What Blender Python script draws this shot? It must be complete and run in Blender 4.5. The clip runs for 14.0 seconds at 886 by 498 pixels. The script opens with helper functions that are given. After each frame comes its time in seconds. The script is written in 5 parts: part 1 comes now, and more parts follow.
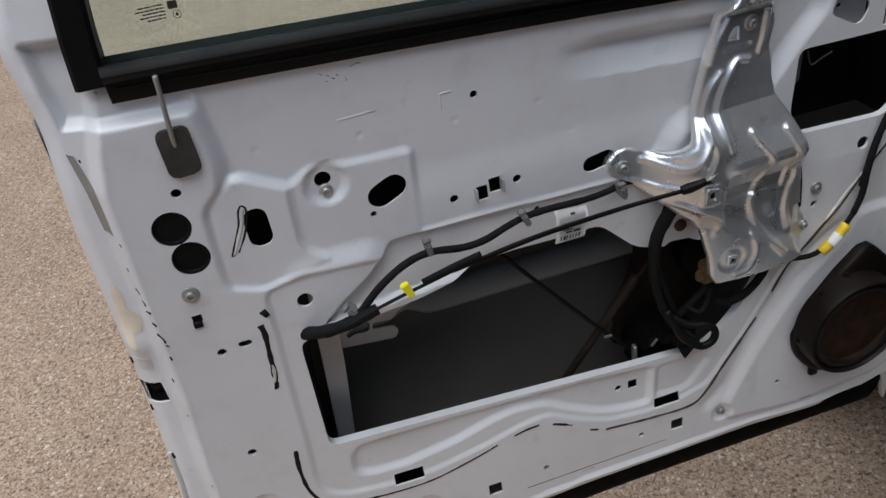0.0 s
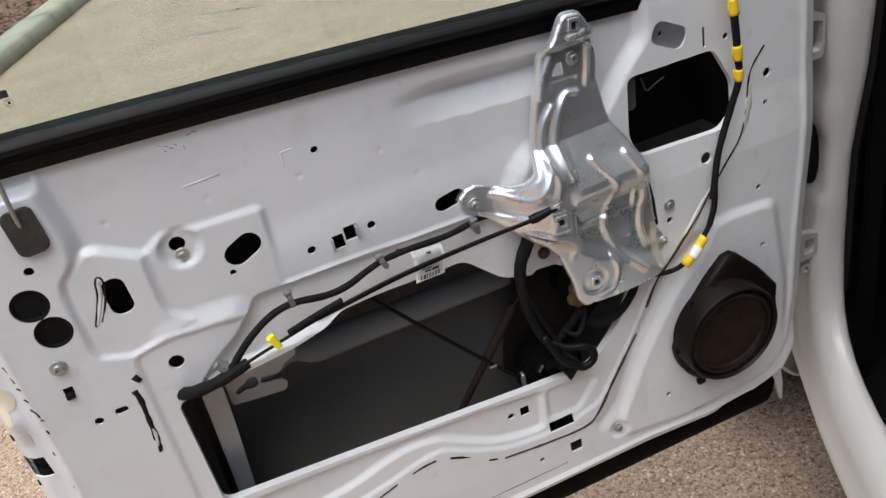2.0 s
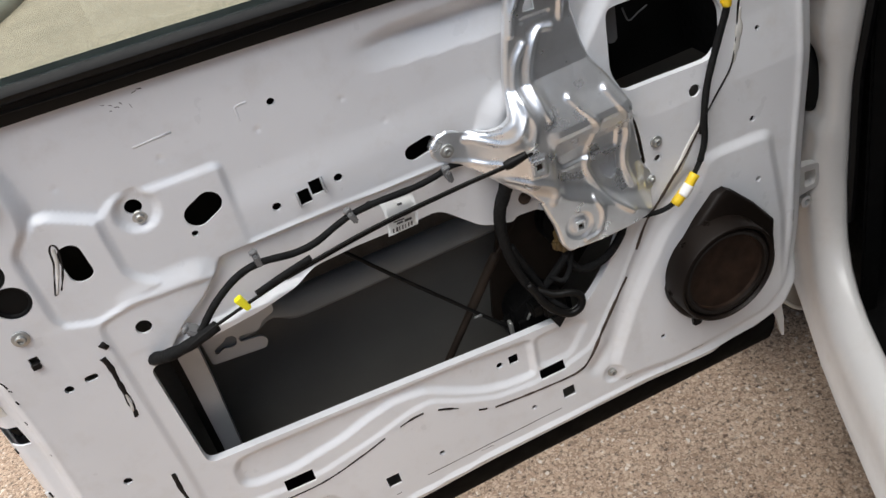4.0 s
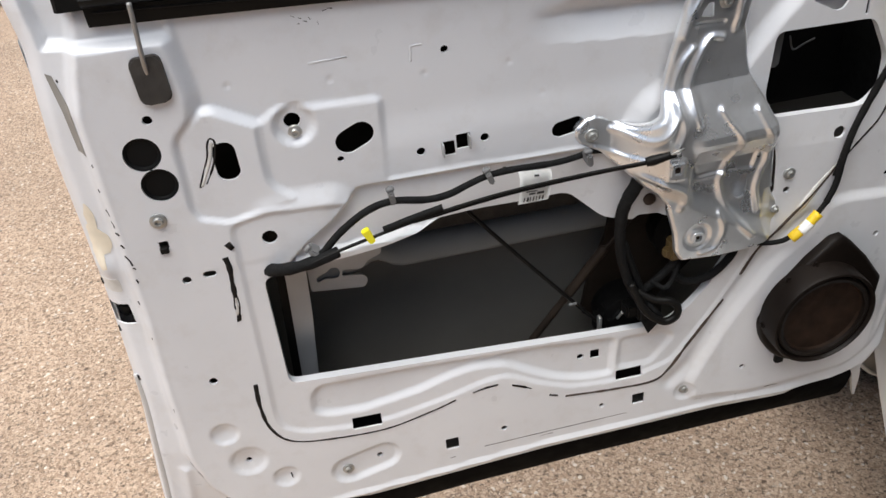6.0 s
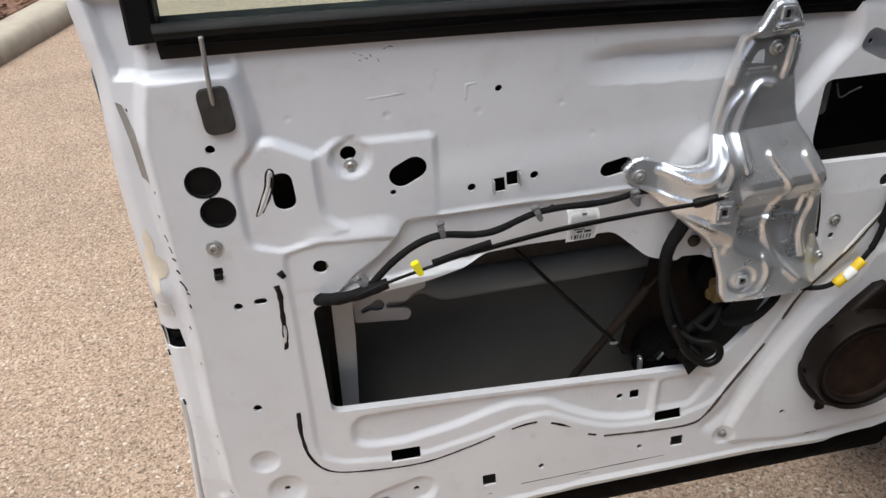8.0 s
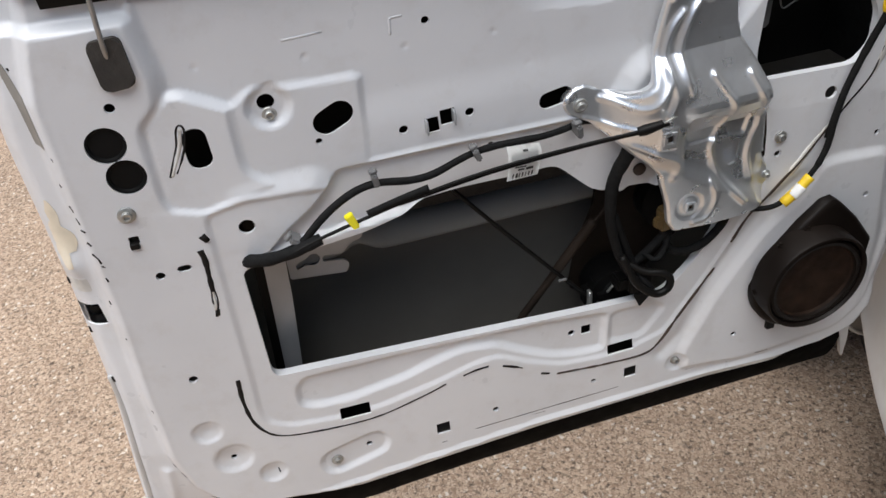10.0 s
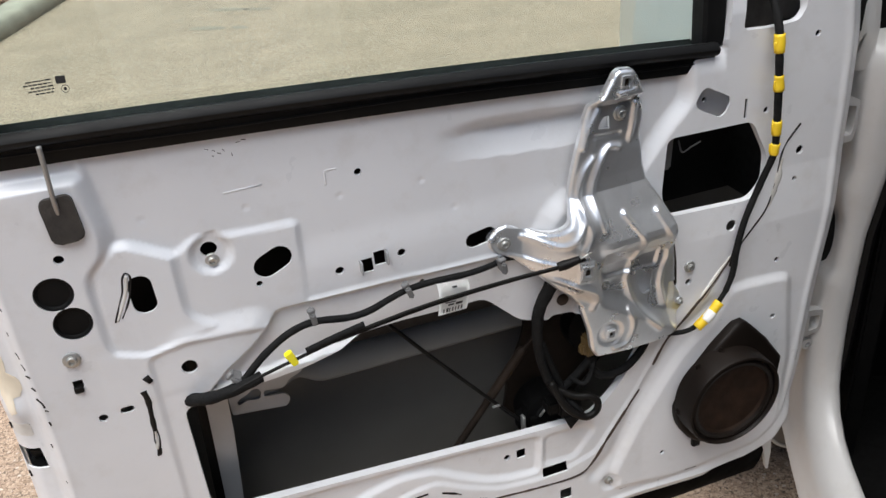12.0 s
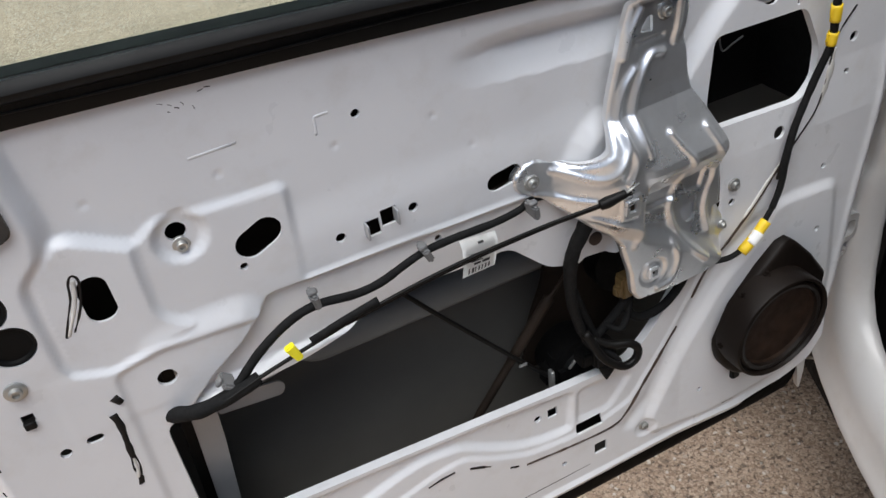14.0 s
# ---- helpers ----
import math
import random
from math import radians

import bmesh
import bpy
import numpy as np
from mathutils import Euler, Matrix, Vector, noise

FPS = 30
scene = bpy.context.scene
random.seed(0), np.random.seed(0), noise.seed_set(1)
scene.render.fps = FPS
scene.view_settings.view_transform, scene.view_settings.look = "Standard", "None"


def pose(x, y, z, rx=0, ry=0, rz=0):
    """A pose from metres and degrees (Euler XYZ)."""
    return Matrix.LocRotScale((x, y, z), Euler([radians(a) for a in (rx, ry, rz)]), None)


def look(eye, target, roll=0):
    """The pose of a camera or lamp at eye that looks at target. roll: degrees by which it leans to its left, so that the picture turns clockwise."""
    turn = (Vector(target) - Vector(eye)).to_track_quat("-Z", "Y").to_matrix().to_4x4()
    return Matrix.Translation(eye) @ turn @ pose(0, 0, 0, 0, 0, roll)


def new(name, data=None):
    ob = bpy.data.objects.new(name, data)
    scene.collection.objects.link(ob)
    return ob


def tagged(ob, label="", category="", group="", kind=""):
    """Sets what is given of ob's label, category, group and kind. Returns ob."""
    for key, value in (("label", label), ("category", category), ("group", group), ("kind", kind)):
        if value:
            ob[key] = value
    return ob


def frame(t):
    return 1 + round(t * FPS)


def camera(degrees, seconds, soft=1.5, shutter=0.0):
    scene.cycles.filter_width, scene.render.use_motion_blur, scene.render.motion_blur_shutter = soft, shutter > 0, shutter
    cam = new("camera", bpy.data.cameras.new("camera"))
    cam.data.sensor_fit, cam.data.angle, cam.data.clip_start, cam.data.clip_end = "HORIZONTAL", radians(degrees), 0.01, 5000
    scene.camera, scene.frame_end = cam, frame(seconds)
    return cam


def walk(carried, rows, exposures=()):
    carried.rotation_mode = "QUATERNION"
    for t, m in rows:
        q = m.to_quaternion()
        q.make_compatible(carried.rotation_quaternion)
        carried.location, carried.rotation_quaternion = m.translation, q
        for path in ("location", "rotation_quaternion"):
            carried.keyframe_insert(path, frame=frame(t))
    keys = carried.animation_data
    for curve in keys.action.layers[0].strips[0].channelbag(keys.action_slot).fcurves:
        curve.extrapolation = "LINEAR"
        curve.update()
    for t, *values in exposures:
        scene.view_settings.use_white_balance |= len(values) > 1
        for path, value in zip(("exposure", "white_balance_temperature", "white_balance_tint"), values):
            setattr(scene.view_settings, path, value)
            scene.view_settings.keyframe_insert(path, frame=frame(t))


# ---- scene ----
cam = camera(55.0, 14.0)
PATH = [
    (0, (0.246, -0.822, 1.433), (0.609, 0.805, 0.328), -8.9),
    (0.5, (0.326, -0.882, 1.405), (0.679, 0.726, 0.27), -11.0),
    (1, (0.324, -0.879, 1.397), (0.528, 0.648, 0.123), -12.1),
    (1.5, (0.333, -0.901, 1.396), (0.657, 0.724, 0.276), -12.3),
    (2, (0.369, -0.908, 1.428), (0.814, 0.755, 0.409), -13.4),
    (2.2, (0.371, -0.918, 1.427), (0.899, 0.782, 0.516), -13.2),
    (4.3, (0.444, -0.879, 1.406), (0.77, 0.724, 0.255), -17.4),
    (4.5, (0.423, -0.884, 1.403), (0.724, 0.754, 0.296), -16.0),
    (5, (0.365, -0.884, 1.401), (0.662, 0.764, 0.308), -10.4),
    (5.5, (0.348, -0.888, 1.402), (0.637, 0.757, 0.303), -7.8),
    (6, (0.318, -0.887, 1.409), (0.591, 0.74, 0.279), -5.7),
    (6.5, (0.3, -0.9, 1.409), (0.546, 0.768, 0.333), -4.8),
    (7, (0.293, -0.908, 1.403), (0.556, 0.782, 0.365), -4.6),
    (7.2, (0.284, -0.913, 1.415), (0.525, 0.809, 0.426), -3.7),
    (9.3, (0.283, -0.857, 1.393), (0.509, 0.718, 0.182), -7.1),
    (9.5, (0.292, -0.853, 1.387), (0.517, 0.715, 0.166), -7.0),
    (10, (0.299, -0.831, 1.399), (0.642, 0.731, 0.198), -6.5),
    (10.5, (0.312, -0.837, 1.417), (0.768, 0.737, 0.27), -6.0),
    (11, (0.323, -0.856, 1.426), (0.861, 0.742, 0.35), -5.6),
    (11.5, (0.31, -0.869, 1.438), (0.849, 0.767, 0.422), -5.7),
    (12, (0.305, -0.876, 1.45), (0.833, 0.784, 0.468), -5.1),
    (12.5, (0.303, -0.877, 1.45), (0.827, 0.786, 0.471), -4.9),
    (13, (0.263, -0.835, 1.428), (0.683, 0.82, 0.386), -5.4),
    (13.5, (0.213, -0.728, 1.428), (0.751, 0.858, 0.334), -6.6),
    (14, (0.283, -0.657, 1.402), (0.899, 0.832, 0.217), -8.0),
]
EXPOSURES = [(0.0, 0.39, 5970, 8), (0.5, 0.89, 6120, 8), (1.0, 1.16, 6220, 8), (1.5, 1.17, 6220, 8), (2.0, 1.03, 6220, 8), (4.5, 1.17, 6270, 8), (5.0, 1.21, 6320, 8), (7.0, 1.13, 6270, 8), (9.5, 0.87, 6170, 8), (10.5, 1.15, 6170, 8), (12.5, 1.19, 6220, 8), (13.5, 1.11, 6170, 8), (14.0, 1.05, 6120, 8)]
walk(cam, [(t, look(eye, target, roll)) for t, eye, target, roll in PATH], EXPOSURES)

# ---- world and light ----
world = bpy.data.worlds.new("overcast_sky")
scene.world = world
world.use_nodes = True
wn = world.node_tree.nodes
sky = wn.new("ShaderNodeTexSky")
sky.sky_type, sky.sun_disc = "NISHITA", False
SUN_EL, SUN_AZ = radians(76), radians(246)
sky.sun_elevation, sky.sun_rotation = SUN_EL, SUN_AZ
sky.air_density, sky.dust_density = 1.0, 4.0
wn["Background"].inputs["Strength"].default_value = 0.05
world.node_tree.links.new(sky.outputs[0], wn["Background"].inputs["Color"])
sun = new("sun", bpy.data.lights.new("sun", "SUN"))
sun.data.energy, sun.data.angle, sun.data.color = 2.4, radians(72), (1.0, 0.97, 0.935)
sun.matrix_world = look(
    (3 * math.sin(SUN_AZ) * math.cos(SUN_EL), 3 * math.cos(SUN_AZ) * math.cos(SUN_EL), 3 * math.sin(SUN_EL)), (0, 0, 0)
)


# ---- materials ----
class Nodes:
    """A procedural material under construction."""

    def __init__(self, name):
        self.m = bpy.data.materials.new(name)
        self.m.use_nodes = True
        self.t = self.m.node_tree
        self.b = self.t.nodes["Principled BSDF"]
        self.coord = self.t.nodes.new("ShaderNodeTexCoord").outputs["Object"]

    def link(self, a, b):
        self.t.links.new(a, b)

    def node(self, kind, **values):
        n = self.t.nodes.new(kind)
        for k, v in values.items():
            n.inputs[k].default_value = v
        return n

    def noise(self, scale, detail=3.0, rough=0.5):
        n = self.node("ShaderNodeTexNoise", Scale=scale, Detail=detail, Roughness=rough)
        self.link(self.coord, n.inputs["Vector"])
        return n.outputs["Fac"]

    def cells(self, scale, out="Color"):
        n = self.node("ShaderNodeTexVoronoi", Scale=scale)
        self.link(self.coord, n.inputs["Vector"])
        return n.outputs[out]

    def ramp(self, fac, stops):
        n = self.t.nodes.new("ShaderNodeValToRGB")
        e = n.color_ramp.elements
        while len(e) < len(stops):
            e.new(0.5)
        for el, (p, c) in zip(e, stops):
            el.position = p
            el.color = (*c, 1) if isinstance(c, tuple) else (c, c, c, 1)
        self.link(fac, n.inputs["Fac"])
        return n.outputs["Color"]

    def mix(self, fac, a, b, how="MIX"):
        n = self.t.nodes.new("ShaderNodeMix")
        n.data_type, n.blend_type = "RGBA", how
        for sock, v in ((n.inputs[0], fac), (n.inputs[6], a), (n.inputs[7], b)):
            if isinstance(v, (int, float)):
                sock.default_value = v
            elif isinstance(v, tuple):
                sock.default_value = (*v, 1)
            else:
                self.link(v, sock)
        return n.outputs[2]

    def bump(self, height, strength, distance):
        n = self.node("ShaderNodeBump", Strength=strength, Distance=distance)
        self.link(height, n.inputs["Height"])
        before = self.b.inputs["Normal"].links
        if before:
            self.link(before[0].from_socket, n.inputs["Normal"])
        self.link(n.outputs[0], self.b.inputs["Normal"])

    def set(self, color=None, rough=None, metal=0.0, **more):
        for key, v in (("Base Color", color), ("Roughness", rough)):
            if v is None:
                continue
            if isinstance(v, (int, float)):
                self.b.inputs[key].default_value = v
            elif isinstance(v, tuple):
                self.b.inputs[key].default_value = (*v, 1)
            else:
                self.link(v, self.b.inputs[key])
        self.b.inputs["Metallic"].default_value = metal
        for k, v in more.items():
            self.b.inputs[k.replace("_", " ")].default_value = v
        return self.m


def paint_material(name, tone, dirt, rough=0.33):
    n = Nodes(name)
    big = n.ramp(n.noise(5.0, 4), [(0.35, tuple(0.93 * c for c in tone)), (0.65, tone)])
    spots = n.ramp(n.noise(190.0, 2, 0.6), [(0.72, 0.0), (0.80, 1.0)])
    smear = n.ramp(n.noise(17.0, 5, 0.65), [(0.52, 0.0), (0.8, 1.0)])
    c = n.mix(n.mix(0.35, (0, 0, 0), smear), big, dirt)
    c = n.mix(n.mix(0.22, (0, 0, 0), spots), c, dirt)
    n.bump(n.noise(420.0, 2), 0.05, 0.0006)
    n.bump(n.noise(26.0, 2), 0.10, 0.0015)
    r = n.ramp(n.noise(30.0, 4), [(0.3, rough - 0.06), (0.7, rough + 0.10)])
    return n.set(c, r, Coat_Weight=0.45, Coat_Roughness=0.16)


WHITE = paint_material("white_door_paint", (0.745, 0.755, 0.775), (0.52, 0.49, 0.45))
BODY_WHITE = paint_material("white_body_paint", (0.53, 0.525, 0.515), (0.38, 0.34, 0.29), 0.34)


def steel_material():
    n = Nodes("galvanised_steel")
    spangle = n.ramp(n.cells(95.0), [(0.0, (0.76, 0.78, 0.80)), (1.0, (0.83, 0.85, 0.87))])
    cloudy = n.ramp(n.noise(26.0, 5, 0.6), [(0.35, 0.0), (0.75, 1.0)])
    c = n.mix(cloudy, spangle, (0.84, 0.865, 0.885))
    dull = n.ramp(n.noise(9.0, 4, 0.6), [(0.45, 0.0), (0.75, 1.0)])
    c = n.mix(n.mix(0.4, (0, 0, 0), dull), c, (0.60, 0.60, 0.595))
    specks = n.ramp(n.noise(160.0, 3, 0.6), [(0.66, 0.0), (0.74, 1.0)])
    c = n.mix(n.mix(0.22, (0, 0, 0), specks), c, (0.34, 0.33, 0.31))
    n.bump(n.noise(14.0, 2), 0.05, 0.002)
    r = n.ramp(n.noise(34.0, 5), [(0.3, 0.25), (0.55, 0.32), (0.75, 0.42)])
    return n.set(c, r, 0.80)


STEEL = steel_material()


def plain_material(name, color, rough, metal=0.0, grain=120.0, vary=0.25, bump=0.15, **more):
    n = Nodes(name)
    if max(color) < 0.03 and not more:
        more = {"Specular_IOR_Level": 0.12}
    lo = tuple(c * (1 - vary) for c in color)
    hi = tuple(min(1, c * (1 + vary)) for c in color)
    c = n.mix(n.ramp(n.noise(grain * 0.12, 4), [(0.3, 0.0), (0.7, 1.0)]), lo, hi)
    n.bump(n.noise(grain, 3), bump, 0.002)
    r = n.ramp(n.noise(grain * 0.3, 3), [(0.3, max(0.03, rough - 0.08)), (0.7, min(1, rough + 0.08))])
    return n.set(c, r, metal, **more)


RUBBER = plain_material("black_rubber", (0.006, 0.006, 0.006), 0.58)
SEAL = plain_material("soft_black_seal", (0.0045, 0.0045, 0.0045), 0.42, grain=60.0, Specular_IOR_Level=0.13)
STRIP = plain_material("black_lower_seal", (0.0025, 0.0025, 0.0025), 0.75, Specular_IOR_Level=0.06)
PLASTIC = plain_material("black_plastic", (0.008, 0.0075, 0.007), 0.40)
TAPE = plain_material("black_cloth_tape", (0.011, 0.011, 0.011), 0.75, grain=900.0, bump=0.5)
POD = plain_material("dusty_black_plastic", (0.0085, 0.0062, 0.005), 0.45, grain=70.0, vary=0.4)
CONE = plain_material("brown_black_speaker_paper", (0.022, 0.0125, 0.008), 0.7, grain=300.0, vary=0.4)
FOAM = plain_material("dark_foam", (0.040, 0.035, 0.030), 0.85, grain=250.0, vary=0.35, bump=0.4)
PRIMER = plain_material("grey_primer", (0.125, 0.118, 0.104), 0.6, grain=40.0, vary=0.15)
ZINC = plain_material("pale_primed_steel", (0.22, 0.225, 0.22), 0.5, grain=40.0, vary=0.15)
DULL = plain_material("dull_zinc_coated_steel", (0.42, 0.43, 0.44), 0.42, 0.35, grain=50.0, vary=0.2)
ROD = plain_material("dull_grey_rod", (0.38, 0.37, 0.35), 0.45, 0.6)
YELLOW = plain_material("yellow_tape", (0.80, 0.55, 0.02), 0.45, vary=0.12)
LEMON = plain_material("bright_yellow_plastic", (0.88, 0.80, 0.02), 0.45, vary=0.08)
PAPER = plain_material("white_paper_label", (0.80, 0.80, 0.78), 0.6, vary=0.05)
INK = plain_material("black_ink", (0.03, 0.03, 0.03), 0.6)
CLIP = plain_material("grey_plastic_clip", (0.14, 0.14, 0.14), 0.5)
AMBER = plain_material("aged_amber_plastic", (0.16, 0.105, 0.04), 0.5, vary=0.35)
SEALANT = plain_material("black_sealant", (0.015, 0.013, 0.012), 0.6, grain=200.0)
RUSTY = plain_material("brown_stained_sealant", (0.05, 0.034, 0.025), 0.7, grain=200.0, vary=0.5)
BUTYL = plain_material("pale_dried_sealant", (0.60, 0.585, 0.55), 0.6, grain=150.0, vary=0.25, bump=0.5)
TAN = plain_material("tan_grease_stain", (0.74, 0.66, 0.52), 0.6, grain=90.0, vary=0.3)
# grey of the foil patch, and of the shade painted on the wing bracket
FOIL_AND_SHADE_GREY = plain_material("grey_foil_and_shade", (0.27, 0.255, 0.23), 0.5, vary=0.15)
# cabin trim black, also used for the pieces added as shade
TRIM_AND_SHADE = plain_material("black_trim_and_shade", (0.004, 0.004, 0.004), 0.6, grain=300.0)
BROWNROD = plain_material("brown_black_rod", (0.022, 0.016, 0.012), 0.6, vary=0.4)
BOLT = plain_material("zinc_bolt", (0.43, 0.43, 0.41), 0.38, 0.7, vary=0.15)


def glass_material():
    n = Nodes("green_tinted_glass")
    return n.set((0.79, 0.955, 0.915), 0.0, Transmission_Weight=1.0, IOR=1.45)


GLASS = glass_material()


def asphalt_material():
    """Worn asphalt: pale and dark stones of two sizes in a tan binder, dark pits and a few bright chips."""
    n = Nodes("sunbleached_asphalt")
    stops = [(0.0, (0.083, 0.052, 0.032)), (0.2, (0.263, 0.176, 0.116)), (0.55, (0.414, 0.296, 0.205)), (0.85, (0.512, 0.384, 0.274)), (0.96, (0.580, 0.457, 0.338)), (1.0, (0.848, 0.801, 0.650))]
    stone = n.ramp(n.cells(120.0), stops)
    fine = n.ramp(n.cells(270.0), [(0.0, (0.097, 0.062, 0.039)), (0.3, (0.332, 0.233, 0.155)), (0.9, (0.538, 0.410, 0.303)), (1.0, (0.826, 0.690, 0.542))])
    c = n.mix(n.ramp(n.noise(90.0, 2), [(0.42, 0.0), (0.58, 1.0)]), stone, fine)
    edge = n.node("ShaderNodeTexVoronoi", Scale=120.0)
    edge.feature = "DISTANCE_TO_EDGE"
    n.link(n.coord, edge.inputs["Vector"])
    gap = n.ramp(edge.outputs["Distance"], [(0.0, 0.62), (0.10, 1.0)])
    c = n.mix(0.8, c, gap, "MULTIPLY")
    pits = n.ramp(n.noise(95.0, 4, 0.7), [(0.37, 0.20), (0.47, 1.0)])
    c = n.mix(0.85, c, pits, "MULTIPLY")
    stain = n.ramp(n.noise(2.3, 5, 0.6), [(0.35, 0.84), (0.6, 1.0)])
    c = n.mix(1.0, c, stain, "MULTIPLY")
    c = n.mix(n.ramp(n.cells(150.0), [(0.86, 0.0), (0.90, 0.55)]), c, (0.670, 0.616, 0.529))
    c = n.mix(n.ramp(n.noise(48.0, 2), [(0.64, 0.0), (0.70, 0.6)]), c, (0.108, 0.081, 0.059))
    n.bump(edge.outputs["Distance"], 0.35, 0.004)
    n.bump(n.noise(110.0, 4), 0.5, 0.005)
    return n.set(c, 0.85)


ASPHALT = asphalt_material()
CONCRETE = plain_material("kerb_concrete", (0.36, 0.315, 0.245), 0.85, grain=45.0, vary=0.18, bump=0.4)
MULCH = plain_material("red_brown_mulch", (0.16, 0.085, 0.053), 0.9, grain=110.0, vary=0.5, bump=0.8)
CHIP = plain_material("bark_chip", (0.20, 0.108, 0.066), 0.9, grain=60.0, vary=0.5, bump=0.5)
OIL = plain_material("dark_oil_stain", (0.25, 0.20, 0.148), 0.75, grain=60.0, vary=0.2)


# ---- builders ----
def link_mesh(name, verts, faces, mats, parent=None, label="", smooth=True, index=None):
    me = bpy.data.meshes.new(name)
    me.from_pydata([tuple(v) for v in verts], [], [tuple(f) for f in faces])
    for m in mats if isinstance(mats, (list, tuple)) else (mats,):
        me.materials.append(m)
    me.polygons.foreach_set("use_smooth", [smooth] * len(me.polygons))
    if index is not None:
        me.polygons.foreach_set("material_index", index)
    me.update()
    ob = new(name, me)
    if parent is not None:
        ob.parent = parent
        ob.matrix_parent_inverse = Matrix.Translation(parent.location).inverted()
    if label:
        ob["label"] = label
    return ob


def part(name, bm, mat, parent=None, label="", smooth=None):
    """A bmesh as one mesh object under a thing or a part; smooth: the crease angle in degrees."""
    bmesh.ops.recalc_face_normals(bm, faces=bm.faces)
    if smooth is not None:
        lim = radians(smooth)
        for f in bm.faces:
            f.smooth = True
        for e in bm.edges:
            e.smooth = len(e.link_faces) == 2 and e.calc_face_angle(0) < lim
    me = bpy.data.meshes.new(name)
    bm.to_mesh(me)
    bm.free()
    me.materials.append(mat)
    ob = new(name, me)
    if parent is not None:
        ob.parent = parent
        ob.matrix_parent_inverse = Matrix.Translation(parent.location).inverted()
    if label:
        ob["label"] = label
    return ob


def thing(name, at, label, category, group="", kind=""):
    ob = new(name)
    ob.location = at
    ob.empty_display_size = 0.05
    return tagged(ob, label, category, group, kind)


def curve_points(pts, n=8):
    """A smooth line through the points (Catmull-Rom)."""
    p = [np.array(q, float) for q in pts]
    if len(p) < 3:
        return p
    p = [2 * p[0] - p[1]] + p + [2 * p[-1] - p[-2]]
    out = []
    for a, b, c, d in zip(p, p[1:], p[2:], p[3:]):
        for k in range(n):
            t = k / n
            out.append(0.5 * (2 * b + (c - a) * t + (2 * a - 5 * b + 4 * c - d) * t**2 + (3 * b - a - 3 * c + d) * t**3))
    out.append(p[-2])
    return out


def tube(name, pts, r, mat, parent=None, label="", sides=8, n=8, flat=1.0, wobble=0.0):
    """A round cable or rod along a smooth line; flat squashes it towards the door; r may be a function of 0..1."""
    line = [Vector(q) for q in curve_points(pts, n)]
    verts, faces = [], []
    for i, q in enumerate(line):
        d = (line[min(i + 1, len(line) - 1)] - line[max(i - 1, 0)]).normalized()
        side = d.cross(Vector((0, 1, 0)))
        side = side.normalized() if side.length > 0.05 else Vector((1, 0, 0))
        up = side.cross(d).normalized()
        f = i / (len(line) - 1)
        rad = (r(f) if callable(r) else r) * (1 + wobble * noise.noise(q * 90))
        for k in range(sides):
            a = 2 * math.pi * k / sides
            verts.append(q + side * rad * math.cos(a) + up * rad * flat * math.sin(a))
    for i in range(len(line) - 1):
        for k in range(sides):
            a, b = i * sides + k, i * sides + (k + 1) % sides
            faces.append((a, b, b + sides, a + sides))
    faces.append(tuple(range(sides))[::-1])
    faces.append(tuple(range((len(line) - 1) * sides, len(line) * sides)))
    return link_mesh(name, verts, faces, mat, parent, label)


def rounded(cx, cz, w, h, r, turn=0.0, n=5):
    """A rounded rectangle in the door's plane."""
    r = min(r, w / 2 - 1e-5, h / 2 - 1e-5)
    out = []
    for k, (sx, sz) in enumerate(((1, 1), (-1, 1), (-1, -1), (1, -1))):
        for j in range(n + 1):
            a = math.pi / 2 * (k + j / n)
            out.append((sx * (w / 2 - r) + r * math.cos(a), sz * (h / 2 - r) + r * math.sin(a)))
    c, s = math.cos(radians(turn)), math.sin(radians(turn))
    return [(cx + x * c - z * s, cz + x * s + z * c) for x, z in out]


def disc(cx, cz, r, n=20):
    return [(cx + r * math.cos(2 * math.pi * k / n), cz + r * math.sin(2 * math.pi * k / n)) for k in range(n)]


def soften(poly, r, n=4):
    """The polygon with each corner rounded by about r."""
    out, m = [], len(poly)
    for i in range(m):
        p, q, s = (np.array(poly[(i + k) % m], float) for k in (-1, 0, 1))
        a, b = p - q, s - q
        la, lb = np.linalg.norm(a), np.linalg.norm(b)
        k = min(r, la * 0.45, lb * 0.45)
        u, v = q + a / la * k, q + b / lb * k
        for j in range(n + 1):
            t = j / n
            out.append(tuple((1 - t) ** 2 * u + 2 * t * (1 - t) * q + t * t * v))
    return out


def side_distance(poly, x, z):
    """Signed distance to a closed polygon, negative inside, for arrays of points."""
    best, inside = np.full(x.shape, 1e9), np.zeros(x.shape, bool)
    m = len(poly)
    for i in range(m):
        (ax, az), (bx, bz) = poly[i], poly[(i + 1) % m]
        dx, dz = bx - ax, bz - az
        t = np.clip(((x - ax) * dx + (z - az) * dz) / (dx * dx + dz * dz + 1e-15), 0, 1)
        best = np.minimum(best, np.hypot(x - ax - t * dx, z - az - t * dz))
        cross = (az > z) != (bz > z)
        inside ^= cross & (x < (bx - ax) * (z - az) / (bz - az + 1e-15) + ax)
    return np.where(inside, -best, best)


